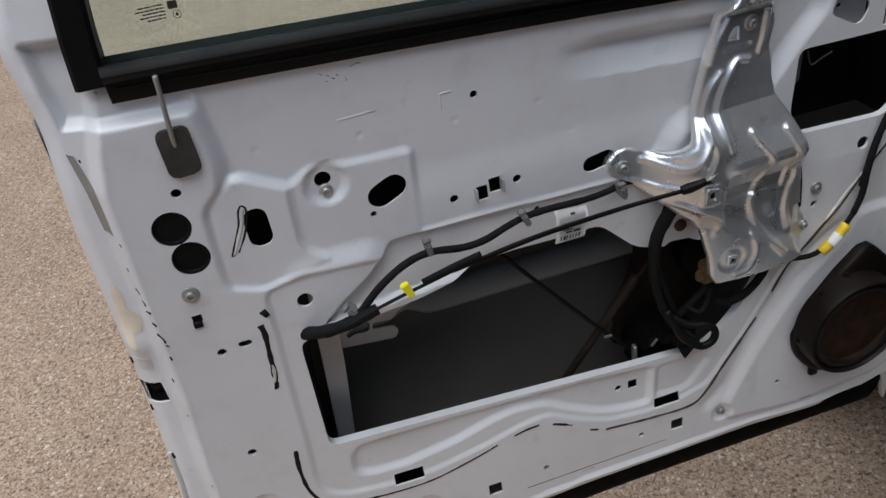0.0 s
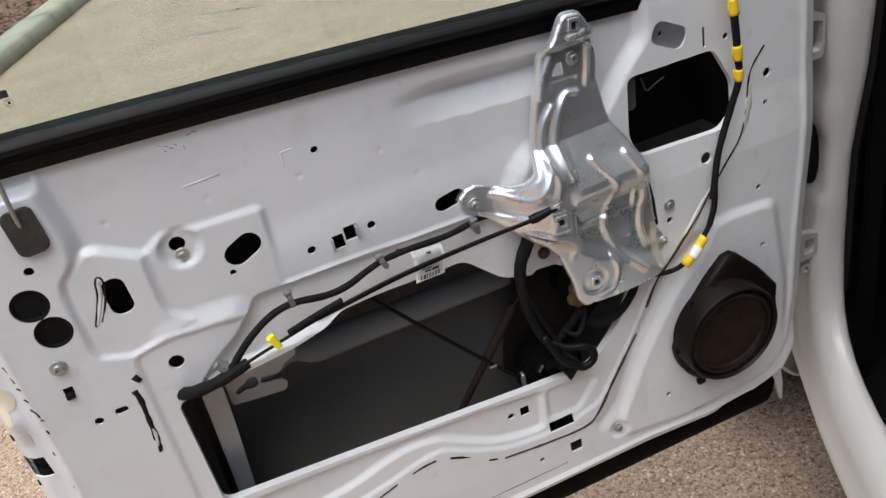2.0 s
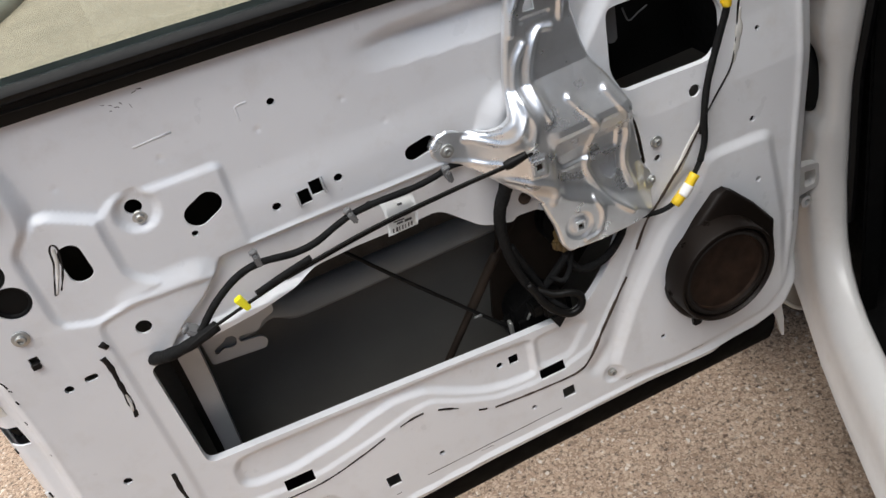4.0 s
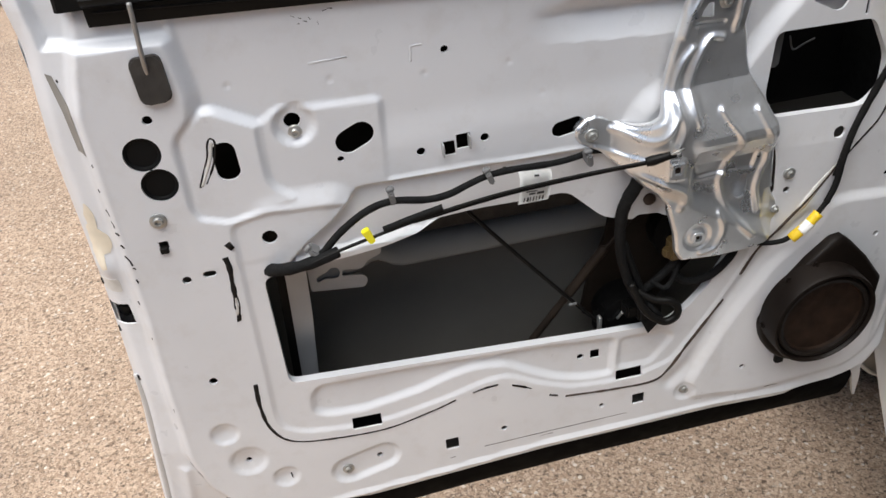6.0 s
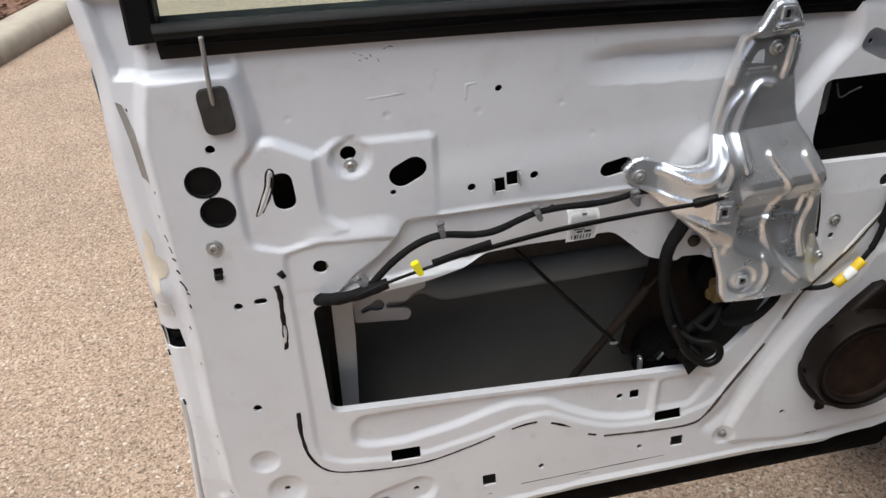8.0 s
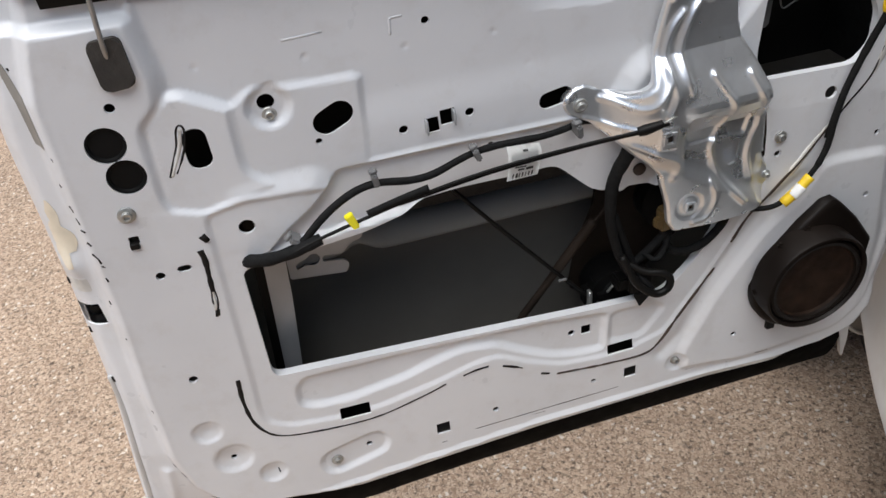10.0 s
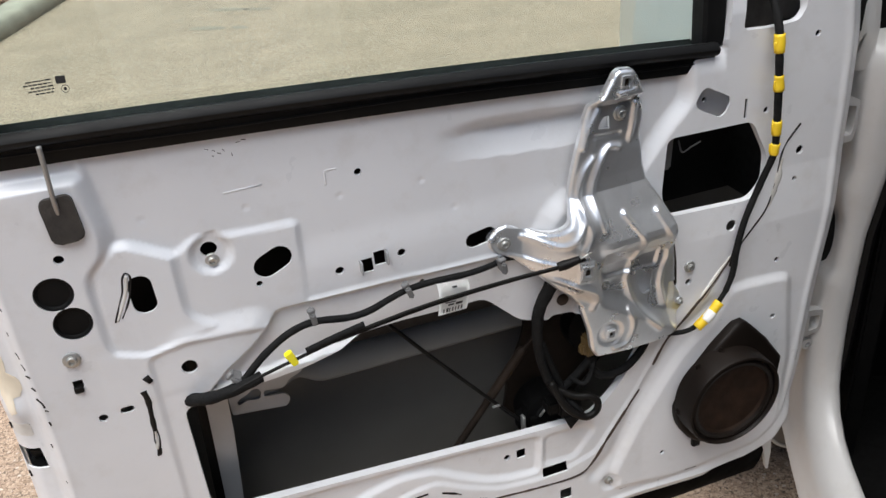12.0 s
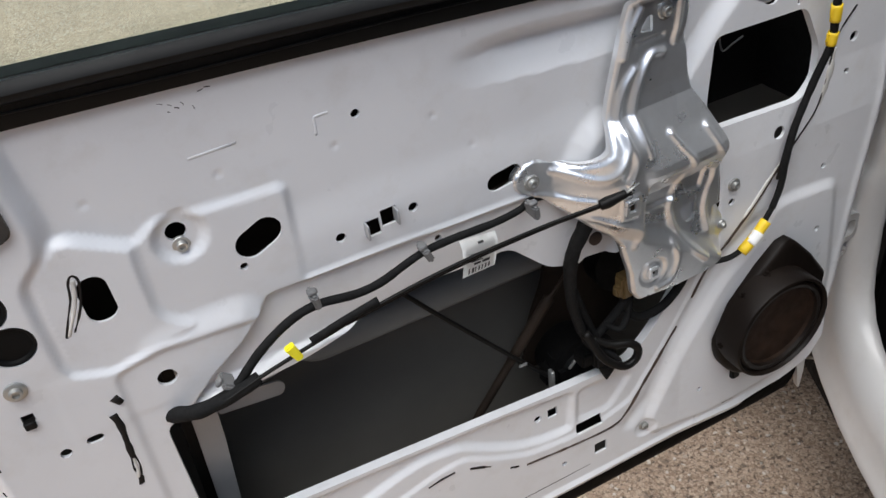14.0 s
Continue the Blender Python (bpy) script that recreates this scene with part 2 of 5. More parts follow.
def line_distance(line, x, z):
    best = np.full(x.shape, 1e9)
    for (ax, az), (bx, bz) in zip(line, line[1:]):
        dx, dz = bx - ax, bz - az
        t = np.clip(((x - ax) * dx + (z - az) * dz) / (dx * dx + dz * dz + 1e-15), 0, 1)
        best = np.minimum(best, np.hypot(x - ax - t * dx, z - az - t * dz))
    return best


def near_box(poly, x, z, pad):
    """Which points lie in the polygon's bounding box, widened by pad."""
    p = np.array(poly)
    (ax, az), (bx, bz) = p.min(0) - pad, p.max(0) + pad
    return (x > ax) & (x < bx) & (z > az) & (z < bz)


def inside_step(poly, x, z, w):
    """1 well inside the polygon, 0 well outside, with a smooth wall of width w."""
    out, m = np.zeros(x.shape), near_box(poly, x, z, w)
    t = np.clip(0.5 - side_distance(poly, x[m], z[m]) / w, 0, 1)
    out[m] = t * t * (3 - 2 * t)
    return out


def resample(poly, step):
    out = []
    for i in range(len(poly)):
        a, b = np.array(poly[i], float), np.array(poly[(i + 1) % len(poly)], float)
        k = max(1, int(np.ceil(np.linalg.norm(b - a) / step)))
        out += [tuple(a + (b - a) * j / k) for j in range(k)]
    return out


def pressed_sheet(name, outline, holes, depth, step, mat, parent, lips, label="", edge_lip=0.012):
    """Pressed sheet metal: an outline with holes in the x-z plane, pressed to depth(x, z), its edges turned back."""
    from mathutils.geometry import delaunay_2d_cdt

    loops = [resample(outline, step)] + [resample(h, step) for h in holes]
    pts, edges = [], []
    for k, loop in enumerate(loops):
        s = len(pts)
        pts += loop
        edges += [(s + i, s + (i + 1) % len(loop)) for i in range(len(loop))]
    lo, hi = np.min(pts, 0), np.max(pts, 0)
    gx, gz = np.meshgrid(np.arange(lo[0], hi[0], step), np.arange(lo[1], hi[1], step * 0.9))
    gx[1::2] += step / 2
    gx, gz = gx.ravel(), gz.ravel()
    keep = side_distance(outline, gx, gz) < -0.45 * step
    gx, gz = gx[keep], gz[keep]
    for h in holes:
        near = near_box(h, gx, gz, step)
        keep = np.ones(gx.shape, bool)
        keep[near] = side_distance(h, gx[near], gz[near]) > 0.45 * step
        gx, gz = gx[keep], gz[keep]
    pts += list(zip(gx.tolist(), gz.tolist()))
    v2, _, tris, *_ = delaunay_2d_cdt([Vector(p) for p in pts], edges, [], 0, 1e-7)
    v = np.array([tuple(p) for p in v2])
    t = np.array([tuple(f) for f in tris])
    mid = v[t].mean(1)
    ok = side_distance(outline, mid[:, 0], mid[:, 1]) < 0
    for h in holes:
        near = near_box(h, mid[:, 0], mid[:, 1], step)
        ok[near] &= side_distance(h, mid[near, 0], mid[near, 1]) > 0
    t = t[ok]
    y = depth(v[:, 0], v[:, 1])
    verts = np.stack([v[:, 0], y, v[:, 1]], 1).tolist()
    # orient towards -y
    a, b, c = v[t[:, 0]], v[t[:, 1]], v[t[:, 2]]
    area = (b[:, 0] - a[:, 0]) * (c[:, 1] - a[:, 1]) - (b[:, 1] - a[:, 1]) * (c[:, 0] - a[:, 0])
    t[area < 0] = t[area < 0][:, ::-1]
    faces = t.tolist()
    count = {}
    for f in faces:
        for p, q in ((f[0], f[1]), (f[1], f[2]), (f[2], f[0])):
            count[(p, q)] = 1
    border = [(p, q) for p, q in count if (q, p) not in count]
    tops = {}
    owners = {}
    bp = np.array(sorted({p for e in border for p in e}))
    far = np.stack([np.abs(side_distance(lp, v[bp, 0], v[bp, 1])) for lp in [outline] + holes], 1)
    which = far.argmin(1)
    for p, k in zip(bp.tolist(), which.tolist()):
        lip = edge_lip if k == 0 else lips[k - 1]
        tops[p] = len(verts)
        verts.append((verts[p][0], verts[p][1], verts[p][2]))
        owners[p] = len(verts)
        verts.append((verts[p][0], verts[p][1] + lip, verts[p][2]))
    for p, q in border:
        faces.append((tops[q], tops[p], owners[p], owners[q]))
    ob = link_mesh(name, verts, faces, mat, parent, label)
    # smooth shading from the slope of the pressing itself
    e = 0.0012
    sx = (depth(v[:, 0] + e, v[:, 1]) - y) / e
    sz = (depth(v[:, 0], v[:, 1] + e) - y) / e
    nrm = np.zeros((len(verts), 3))
    nrm[: len(v)] = np.stack([sx, -np.ones(len(v)), sz], 1)
    nrm[: len(v)] /= np.linalg.norm(nrm[: len(v)], axis=1)[:, None]
    ob.data.normals_split_custom_set_from_vertices(nrm.tolist())
    return ob


def profile_bar(name, profile, a, b, mat, parent, label="", ends=True, bow=0.0, cuts=24):
    """A bar with a closed profile of (y, z) offsets, from a to b."""
    a, b = Vector(a), Vector(b)
    verts, faces, m = [], [], len(profile)
    for i in range(cuts + 1):
        f = i / cuts
        c = a.lerp(b, f) + Vector((0, 0, bow * 4 * f * (1 - f)))
        for y, z in profile:
            verts.append(c + Vector((0, y, z)))
    for i in range(cuts):
        for k in range(m):
            p, q = i * m + k, i * m + (k + 1) % m
            faces.append((p, q, q + m, p + m))
    if ends:
        faces += [tuple(range(m))[::-1], tuple(range(cuts * m, (cuts + 1) * m))]
    bm = bmesh.new()
    me = bpy.data.meshes.new("tmp")
    me.from_pydata([tuple(v) for v in verts], [], faces)
    bm.from_mesh(me)
    bpy.data.meshes.remove(me)
    return part(name, bm, mat, parent, label, 35)


def slab(name, poly, y0, y1, mat, parent, label="", bevel=0.0015, tilt=None):
    """A polygon of the x-z plane made y0..y1 thick, with bevelled edges."""
    bm = bmesh.new()
    front = [bm.verts.new((x, y0 + (tilt(x, z) if tilt else 0), z)) for x, z in poly]
    back = [bm.verts.new((x, y1 + (tilt(x, z) if tilt else 0), z)) for x, z in poly]
    bm.faces.new(front)
    bm.faces.new(back[::-1])
    for i in range(len(poly)):
        j = (i + 1) % len(poly)
        bm.faces.new((front[i], back[i], back[j], front[j]))
    if bevel:
        rim = [e for e in bm.edges if all(abs(v.co.y - (y0 + (tilt(v.co.x, v.co.z) if tilt else 0))) < 1e-6 for v in e.verts)]
        bmesh.ops.bevel(bm, geom=rim, offset=bevel, segments=2, affect="EDGES", clamp_overlap=True)
    return part(name, bm, mat, parent, label, 40)


def block(name, x0, x1, y0, y1, z0, z1, mat, parent=None, label="", bevel=0.004, seg=2, turn=None):
    bm = bmesh.new()
    bmesh.ops.create_cube(bm, size=1)
    for v in bm.verts:
        v.co = Vector(((x0 + x1) / 2 + v.co.x * (x1 - x0), (y0 + y1) / 2 + v.co.y * (y1 - y0), (z0 + z1) / 2 + v.co.z * (z1 - z0)))
    if bevel:
        bmesh.ops.bevel(bm, geom=list(bm.edges), offset=bevel, segments=seg, affect="EDGES", clamp_overlap=True)
    if turn is not None:
        bmesh.ops.transform(bm, matrix=turn, verts=bm.verts)
    return part(name, bm, mat, parent, label, 40)


def lathe(name, cx, cz, rings, mat, parent, label="", n=40, caps=True):
    """A turned shape about the line through (cx, cz) along y: rings of (radius, y)."""
    verts, faces = [], []
    for r, y in rings:
        for k in range(n):
            a = 2 * math.pi * k / n
            verts.append((cx + r * math.cos(a), y, cz + r * math.sin(a)))
    for i in range(len(rings) - 1):
        for k in range(n):
            a, b = i * n + k, i * n + (k + 1) % n
            faces.append((a, b, b + n, a + n))
    if caps:
        faces.append(tuple(range(n)))
        faces.append(tuple(range((len(rings) - 1) * n, len(rings) * n))[::-1])
    bm = bmesh.new()
    me = bpy.data.meshes.new("tmp")
    me.from_pydata(verts, [], faces)
    bm.from_mesh(me)
    bpy.data.meshes.remove(me)
    return part(name, bm, mat, parent, label, 35)


def bolt(name, x, y, z, r, parent, mat=None, label=""):
    """A flanged bolt head that faces the camera's side, its centre recessed."""
    o = lathe(name, x, z, [(r, y + 0.001), (r, y - 0.0015), (r * 0.92, y - 0.0022), (r * 0.62, y - 0.0026), (r * 0.60, y - 0.006), (r * 0.5, y - 0.0068), (r * 0.32, y - 0.0066), (r * 0.26, y - 0.004)], mat or BOLT, parent, label, 24)
    return o


# ---- the ground ----
def ground():
    bm = bmesh.new()
    xs = [-400, -40, -8, -3, 3, 8, 40, 400]
    g = [[bm.verts.new((x, y, 0)) for x in xs] for y in xs]
    for i in range(7):
        for j in range(7):
            bm.faces.new((g[i][j], g[i][j + 1], g[i + 1][j + 1], g[i + 1][j]))
    return tagged(part("ground", bm, ASPHALT), "light tan weathered asphalt with fine gravel aggregate", "ground", kind="structure")


ground()


def kerb_x(y):
    return -1.36 + 0.35 * (y - 4.0)


def kerb():
    prof = [(0.0, -0.05), (0.005, 0.06), (-0.012, 0.105), (-0.04, 0.125), (-0.10, 0.13), (-0.245, 0.128), (-0.26, 0.115), (-0.26, -0.05)]
    root = thing("kerb", (kerb_x(5), 5, 0), "tan concrete kerb with a rounded top edge", "kerb", kind="structure")
    y0 = 1.0
    for k in range(5):
        ya, yb = y0 + k * 3.0, y0 + k * 3.0 + 2.99
        verts, faces, m, cuts = [], [], len(prof), 30
        for i in range(cuts + 1):
            y = ya + (yb - ya) * i / cuts
            for px, pz in prof:
                w = 0.004 * noise.noise(Vector((px * 9, y * 6, pz * 9)))
                verts.append((kerb_x(y) + px + w, y, pz + w * 0.7))
        for i in range(cuts):
            for j in range(m):
                a, b = i * m + j, i * m + (j + 1) % m
                faces.append((a, b, b + m, a + m))
        faces += [tuple(range(m))[::-1], tuple(range(cuts * m, (cuts + 1) * m))]
        link_mesh("kerb_stone", verts, faces, CONCRETE, root)
    bm = bmesh.new()
    rows = []
    for i in range(60):
        y = 1.0 + 15.0 * i / 59
        rows.append([bm.verts.new((kerb_x(y) - 0.25 - 4.0 * (j / 30) ** 1.6, y, 0.10 + 0.03 * noise.noise(Vector((y * 3, j * 0.7, 0))) + 0.02 * (j > 0))) for j in range(31)])
    for a, b in zip(rows, rows[1:]):
        for j in range(30):
            bm.faces.new((a[j], a[j + 1], b[j + 1], b[j]))
    tagged(part("planting_bed", bm, MULCH, smooth=60), "red-brown bark mulch bed behind the kerb", "mulch bed", kind="structure")
    rng = random.Random(5)
    verts, faces = [], []
    for _ in range(2600):
        y = rng.uniform(3.5, 13)
        x = kerb_x(y) - 0.27 - rng.random() ** 1.5 * 2.0
        m = Matrix.LocRotScale((x, y, 0.12 + rng.uniform(0, 0.03)), Euler((rng.uniform(-0.5, 0.5), rng.uniform(-0.5, 0.5), rng.uniform(0, 6.3))), (rng.uniform(0.012, 0.035), rng.uniform(0.006, 0.014), 0.004))
        s = len(verts)
        verts += [m @ Vector(c) for c in ((-1, -1, -1), (1, -0.7, -1), (1, 0.8, -1), (-0.8, 1, -1), (-0.8, -0.9, 1), (0.9, -0.6, 1), (0.8, 0.7, 1), (-0.7, 0.8, 1))]
        faces += [tuple(s + i for i in f) for f in ((4, 5, 6, 7), (0, 1, 5, 4), (1, 2, 6, 5), (2, 3, 7, 6), (3, 0, 4, 7))]
    tagged(link_mesh("bark_chips", verts, faces, CHIP, smooth=False), "loose red-brown bark chips on the mulch bed", "bark chips", kind="stuff")


kerb()


def oil_stains():
    """Flat irregular stains on the asphalt beyond the door."""
    rng = random.Random(3)
    for x, y, a, b, turn in ((0.69, 5.28, 0.125, 0.055, -30), (0.90, 5.16, 0.055, 0.045, -30), (0.90, 5.76, 0.15, 0.05, -30), (1.10, 5.62, 0.10, 0.035, -30)):
        pts = []
        for k in range(28):
            t = 2 * math.pi * k / 28
            w = 1 + 0.15 * noise.noise(Vector((math.cos(t) * 1.3 + x * 7, math.sin(t) * 1.3 + y, 0)))
            pts.append((x + a * w * math.cos(t), y + b * w * math.sin(t) + math.tan(radians(turn)) * a * w * math.cos(t)))
        bm = bmesh.new()
        bm.faces.new([bm.verts.new((px, py, 0.0015)) for px, py in pts])
        tagged(part("oil_stain", bm, OIL), "thin dark stain dried into the asphalt", "stain", "stains on the asphalt", "structure")


oil_stains()
# Unseen wall, added behind the camera to cut low sky light and reflections.
WALL = plain_material("dull_brown_grey_render", (0.085, 0.078, 0.070), 0.9, grain=20.0, vary=0.3, bump=0.4)
tagged(block("unseen_wall_south", -7, 9, -4.7, -4.5, 0, 2.8, WALL, bevel=0.02), "unseen brown-grey wall added to cut low sky light and reflections", "wall", kind="structure")

# ---- the car door ----
door = thing("car_door", (0.6, 0.06, 0.30), "white front car door standing open with its inner trim panel removed", "car door")

BELT_L, BELT_R = (0.132, 1.148), (0.962, 1.098)


def belt_z(x):
    return BELT_L[1] + (x - BELT_L[0]) * (BELT_R[1] - BELT_L[1]) / (BELT_R[0] - BELT_L[0])


OUTLINE = soften(
    [(0.012, 0.362), (0.20, 0.366), (0.31, 0.371), (0.42, 0.377), (0.60, 0.387), (1.085, 0.391), (1.146, 0.402), (1.176, 0.455), (1.192, 0.560), (1.198, 0.680), (1.205, 0.755), (1.212, 0.82), (1.216, 0.90), (1.216, 1.0),
     (1.213, 1.10), (1.20, 1.18), (1.10, 1.29), (0.62, 1.53), (0.24, 1.60), (0.12, 1.50), (0.045, 1.21), (0.055, 1.12), (0.046, 1.00), (0.047, 0.83), (0.040, 0.64), (0.022, 0.48)],
    0.02,
)
WINDOW = soften([(0.104, 1.160), (0.30, belt_z(0.30) + 0.012), (0.70, belt_z(0.70) + 0.012), (0.978, 1.116), (0.985, 1.22), (0.94, 1.29), (0.55, 1.47), (0.26, 1.535), (0.17, 1.47)], 0.012)
OPENING = soften(
    [(0.239, 0.803), (0.270, 0.802), (0.338, 0.809), (0.389, 0.814), (0.420, 0.821), (0.465, 0.833), (0.520, 0.836), (0.601, 0.834), (0.638, 0.836), (0.689, 0.785), (0.731, 0.772), (0.738, 0.778), (0.778, 0.774), (0.80, 0.80),
     (0.86, 0.79), (0.889, 0.735), (0.868, 0.676), (0.842, 0.635), (0.816, 0.606), (0.790, 0.586), (0.680, 0.592), (0.471, 0.608), (0.239, 0.624)],
    0.014,
)
FRONT_OPENING = soften([(0.898, 1.012), (0.96, 1.011), (1.029, 1.010), (1.058, 0.955), (1.058, 0.915), (1.036, 0.893), (0.96, 0.896), (0.908, 0.897), (0.893, 0.930)], 0.012)
SAIL_HOLE = soften([(1.003, 1.20), (1.000, 1.136), (1.045, 1.133), (1.085, 1.136), (1.096, 1.155), (1.08, 1.215)], 0.008)

HOLES = [(WINDOW, 0.02), (OPENING, 0.012), (FRONT_OPENING, 0.010), (SAIL_HOLE, 0.01)]
ROUND = [(0.1448, 0.9949, 0.0205),
         (0.1537, 0.9551, 0.0205),
         (0.1609, 1.0336, 0.0055),
         (0.1507, 0.8227, 0.0055),
         (0.1441, 0.6585, 0.0058),
         (0.2581, 0.8596, 0.0095),
         (0.3577, 0.9425, 0.004),
         (0.4926, 1.0531, 0.0045),
         (0.1574, 0.4963, 0.0045),
         (0.3416, 0.4473, 0.0048),
         (0.5326, 0.4498, 0.0048),
         (0.6883, 0.4507, 0.0045),
         (0.6563, 0.5511, 0.0055),
         (0.9148, 0.4749, 0.0045),
         (1.1134, 0.9509, 0.0065),
         (1.1091, 0.9085, 0.0038),
         (1.0929, 0.7823, 0.0045),
         (1.0941, 0.6852, 0.0045),
         (1.1173, 1.1134, 0.0045),
         (1.0066, 0.8606, 0.0085),
         (1.0486, 1.0218, 0.0045),
         (0.9431, 0.7849, 0.005),
         (0.311, 0.9983, 0.0095),
         (0.5563, 0.8851, 0.004),
         (0.4536, 0.9325, 0.0055),
         (0.5325, 0.9366, 0.0055)]
HOLES += [(disc(x, z, r, 24 if r > 0.008 else 14), 0.004) for x, z, r in ROUND]
SLOTS = [(0.2302, 0.9675, 0.026, 0.048, 0.0115, 2),
         (0.3777, 0.9668, 0.048, 0.03, 0.015, 25),
         (0.1786, 0.8257, 0.016, 0.009, 0.0045, 0),
         (0.6377, 0.9305, 0.042, 0.021, 0.0105, 10),
         (0.4513, 0.442, 0.02, 0.022, 0.001, 0),
         (0.3319, 0.5242, 0.042, 0.02, 0.001, -2),
         (0.6789, 0.5508, 0.0145, 0.0165, 0.001, 0),
         (0.7311, 0.5042, 0.041, 0.018, 0.001, 0),
         (0.7483, 0.4483, 0.02, 0.021, 0.001, 0),
         (0.487, 0.9305, 0.0165, 0.019, 0.001, 2),
         (0.506, 0.9371, 0.0175, 0.019, 0.001, 2),
         (0.1378, 0.8775, 0.011, 0.01, 0.001, 0),
         (0.964, 1.0487, 0.052, 0.03, 0.011, -28),
         (1.0153, 1.0303, 0.0045, 0.028, 0.001, 0),
         (0.0594, 0.7762, 0.026, 0.031, 0.002, 4)]
HOLES += [(rounded(*s), 0.003) for s in SLOTS]

UPPER = soften([(0.200, 1.165), (0.206, 1.10), (0.213, 1.05), (0.207, 1.020), (0.186, 1.003), (0.185, 0.914), (0.200, 0.900), (0.222, 0.893), (0.26, 0.900), (0.316, 0.889), (0.338, 0.882), (0.365, 0.890), (0.374, 0.899), (0.459, 0.899), (0.578, 0.896), (0.68, 0.894), (0.80, 0.90), (0.90, 1.03), (0.93, 1.06), (0.92, 1.165)], 0.014)
LEDGE = [(0.08, 1.122), (0.205, 1.117), (0.21, 1.2), (0.07, 1.2)]
POD_REAR = soften([(0.216, 1.032), (0.231, 1.029), (0.271, 1.006), (0.2735, 1.003), (0.2725, 0.98), (0.272, 0.938), (0.276, 0.925), (0.30, 0.905), (0.26, 0.895), (0.222, 0.888), (0.188, 0.900), (0.184, 0.914), (0.1845, 0.963), (0.186, 1.002), (0.192, 1.010), (0.208, 1.026)], 0.006)
POD_FRONT = soften([(0.272, 1.004), (0.284, 1.010), (0.292, 1.016), (0.303, 1.018), (0.3275, 1.014), (0.407, 1.011), (0.4135, 1.007), (0.412, 0.955), (0.409, 0.896), (0.36, 0.890), (0.272, 0.893)], 0.006)
SHELF_REAR = soften([(0.165, 0.905), (0.190, 0.901), (0.215, 0.8925), (0.225, 0.8925), (0.262, 0.900), (0.29, 0.895), (0.29, 0.83), (0.165, 0.83)], 0.006)
SHELF_FRONT = soften([(0.255, 0.902), (0.30, 0.904), (0.345, 0.903), (0.357, 0.887), (0.335, 0.862), (0.300, 0.838), (0.27, 0.812), (0.255, 0.82)], 0.008)
STRIP_LOW = soften([(0.372, 0.9005), (0.459, 0.900), (0.5175, 0.899), (0.578, 0.897), (0.67, 0.895), (0.75, 0.892), (0.79, 0.80), (0.75, 0.75), (0.69, 0.76), (0.62, 0.82), (0.46, 0.83), (0.31, 0.82), (0.272, 0.812), (0.300, 0.838), (0.335, 0.862), (0.357, 0.884)], 0.006)
RIM_AREA = soften([(0.218, 0.886), (0.262, 0.893), (0.335, 0.888), (0.375, 0.880), (0.66, 0.88), (0.80, 0.88), (0.92, 0.86), (0.93, 0.73), (0.90, 0.67), (0.86, 0.60), (0.80, 0.515), (0.740, 0.498), (0.690, 0.499), (0.636, 0.506), (0.584, 0.530), (0.543, 0.556), (0.509, 0.554), (0.4505, 0.538), (0.3665, 0.5225), (0.3095, 0.523), (0.2465, 0.532), (0.2175, 0.548), (0.2105, 0.572), (0.2135, 0.645), (0.2145, 0.70)], 0.012)
POCKET = soften([(0.276, 0.606), (0.265, 0.592), (0.264, 0.563), (0.282, 0.553), (0.33, 0.549), (0.412, 0.5615), (0.454, 0.575), (0.495, 0.583), (0.544, 0.575), (0.577, 0.552), (0.62, 0.527), (0.66, 0.515), (0.704, 0.511), (0.708, 0.576), (0.60, 0.589), (0.40, 0.602)], 0.010)
POCKET_FRONT = soften([(0.716, 0.574), (0.714, 0.520), (0.765, 0.516), (0.800, 0.560), (0.785, 0.572)], 0.012)
SPEAKER_RISE = soften([(1.012, 0.755), (1.040, 0.758), (1.118, 0.752), (1.138, 0.60), (1.135, 0.46), (1.100, 0.430), (0.93, 0.415), (0.835, 0.425), (0.828, 0.46), (0.884, 0.575), (0.938, 0.665), (0.990, 0.712)], 0.018)
DIAGONAL = [(0.985, 0.735), (0.928, 0.688), (0.868, 0.588), (0.83, 0.50), (0.80, 0.47)]
CREASE_L = [(0.128, 1.60), (0.112, 1.144), (0.090, 1.05), (0.088, 0.90), (0.088, 0.78), (0.081, 0.65), (0.081, 0.58), (0.0795, 0.53), (0.085, 0.50), (0.096, 0.458), (0.118, 0.421), (0.160, 0.396), (0.195, 0.386), (0.25, 0.378)]

OUTSIDE = CREASE_L[:-1] + [(0.26, 0.377), (0.33, 0.360), (0.33, 0.2), (-0.3, 0.2), (-0.3, 1.7), (0.13, 1.7)]


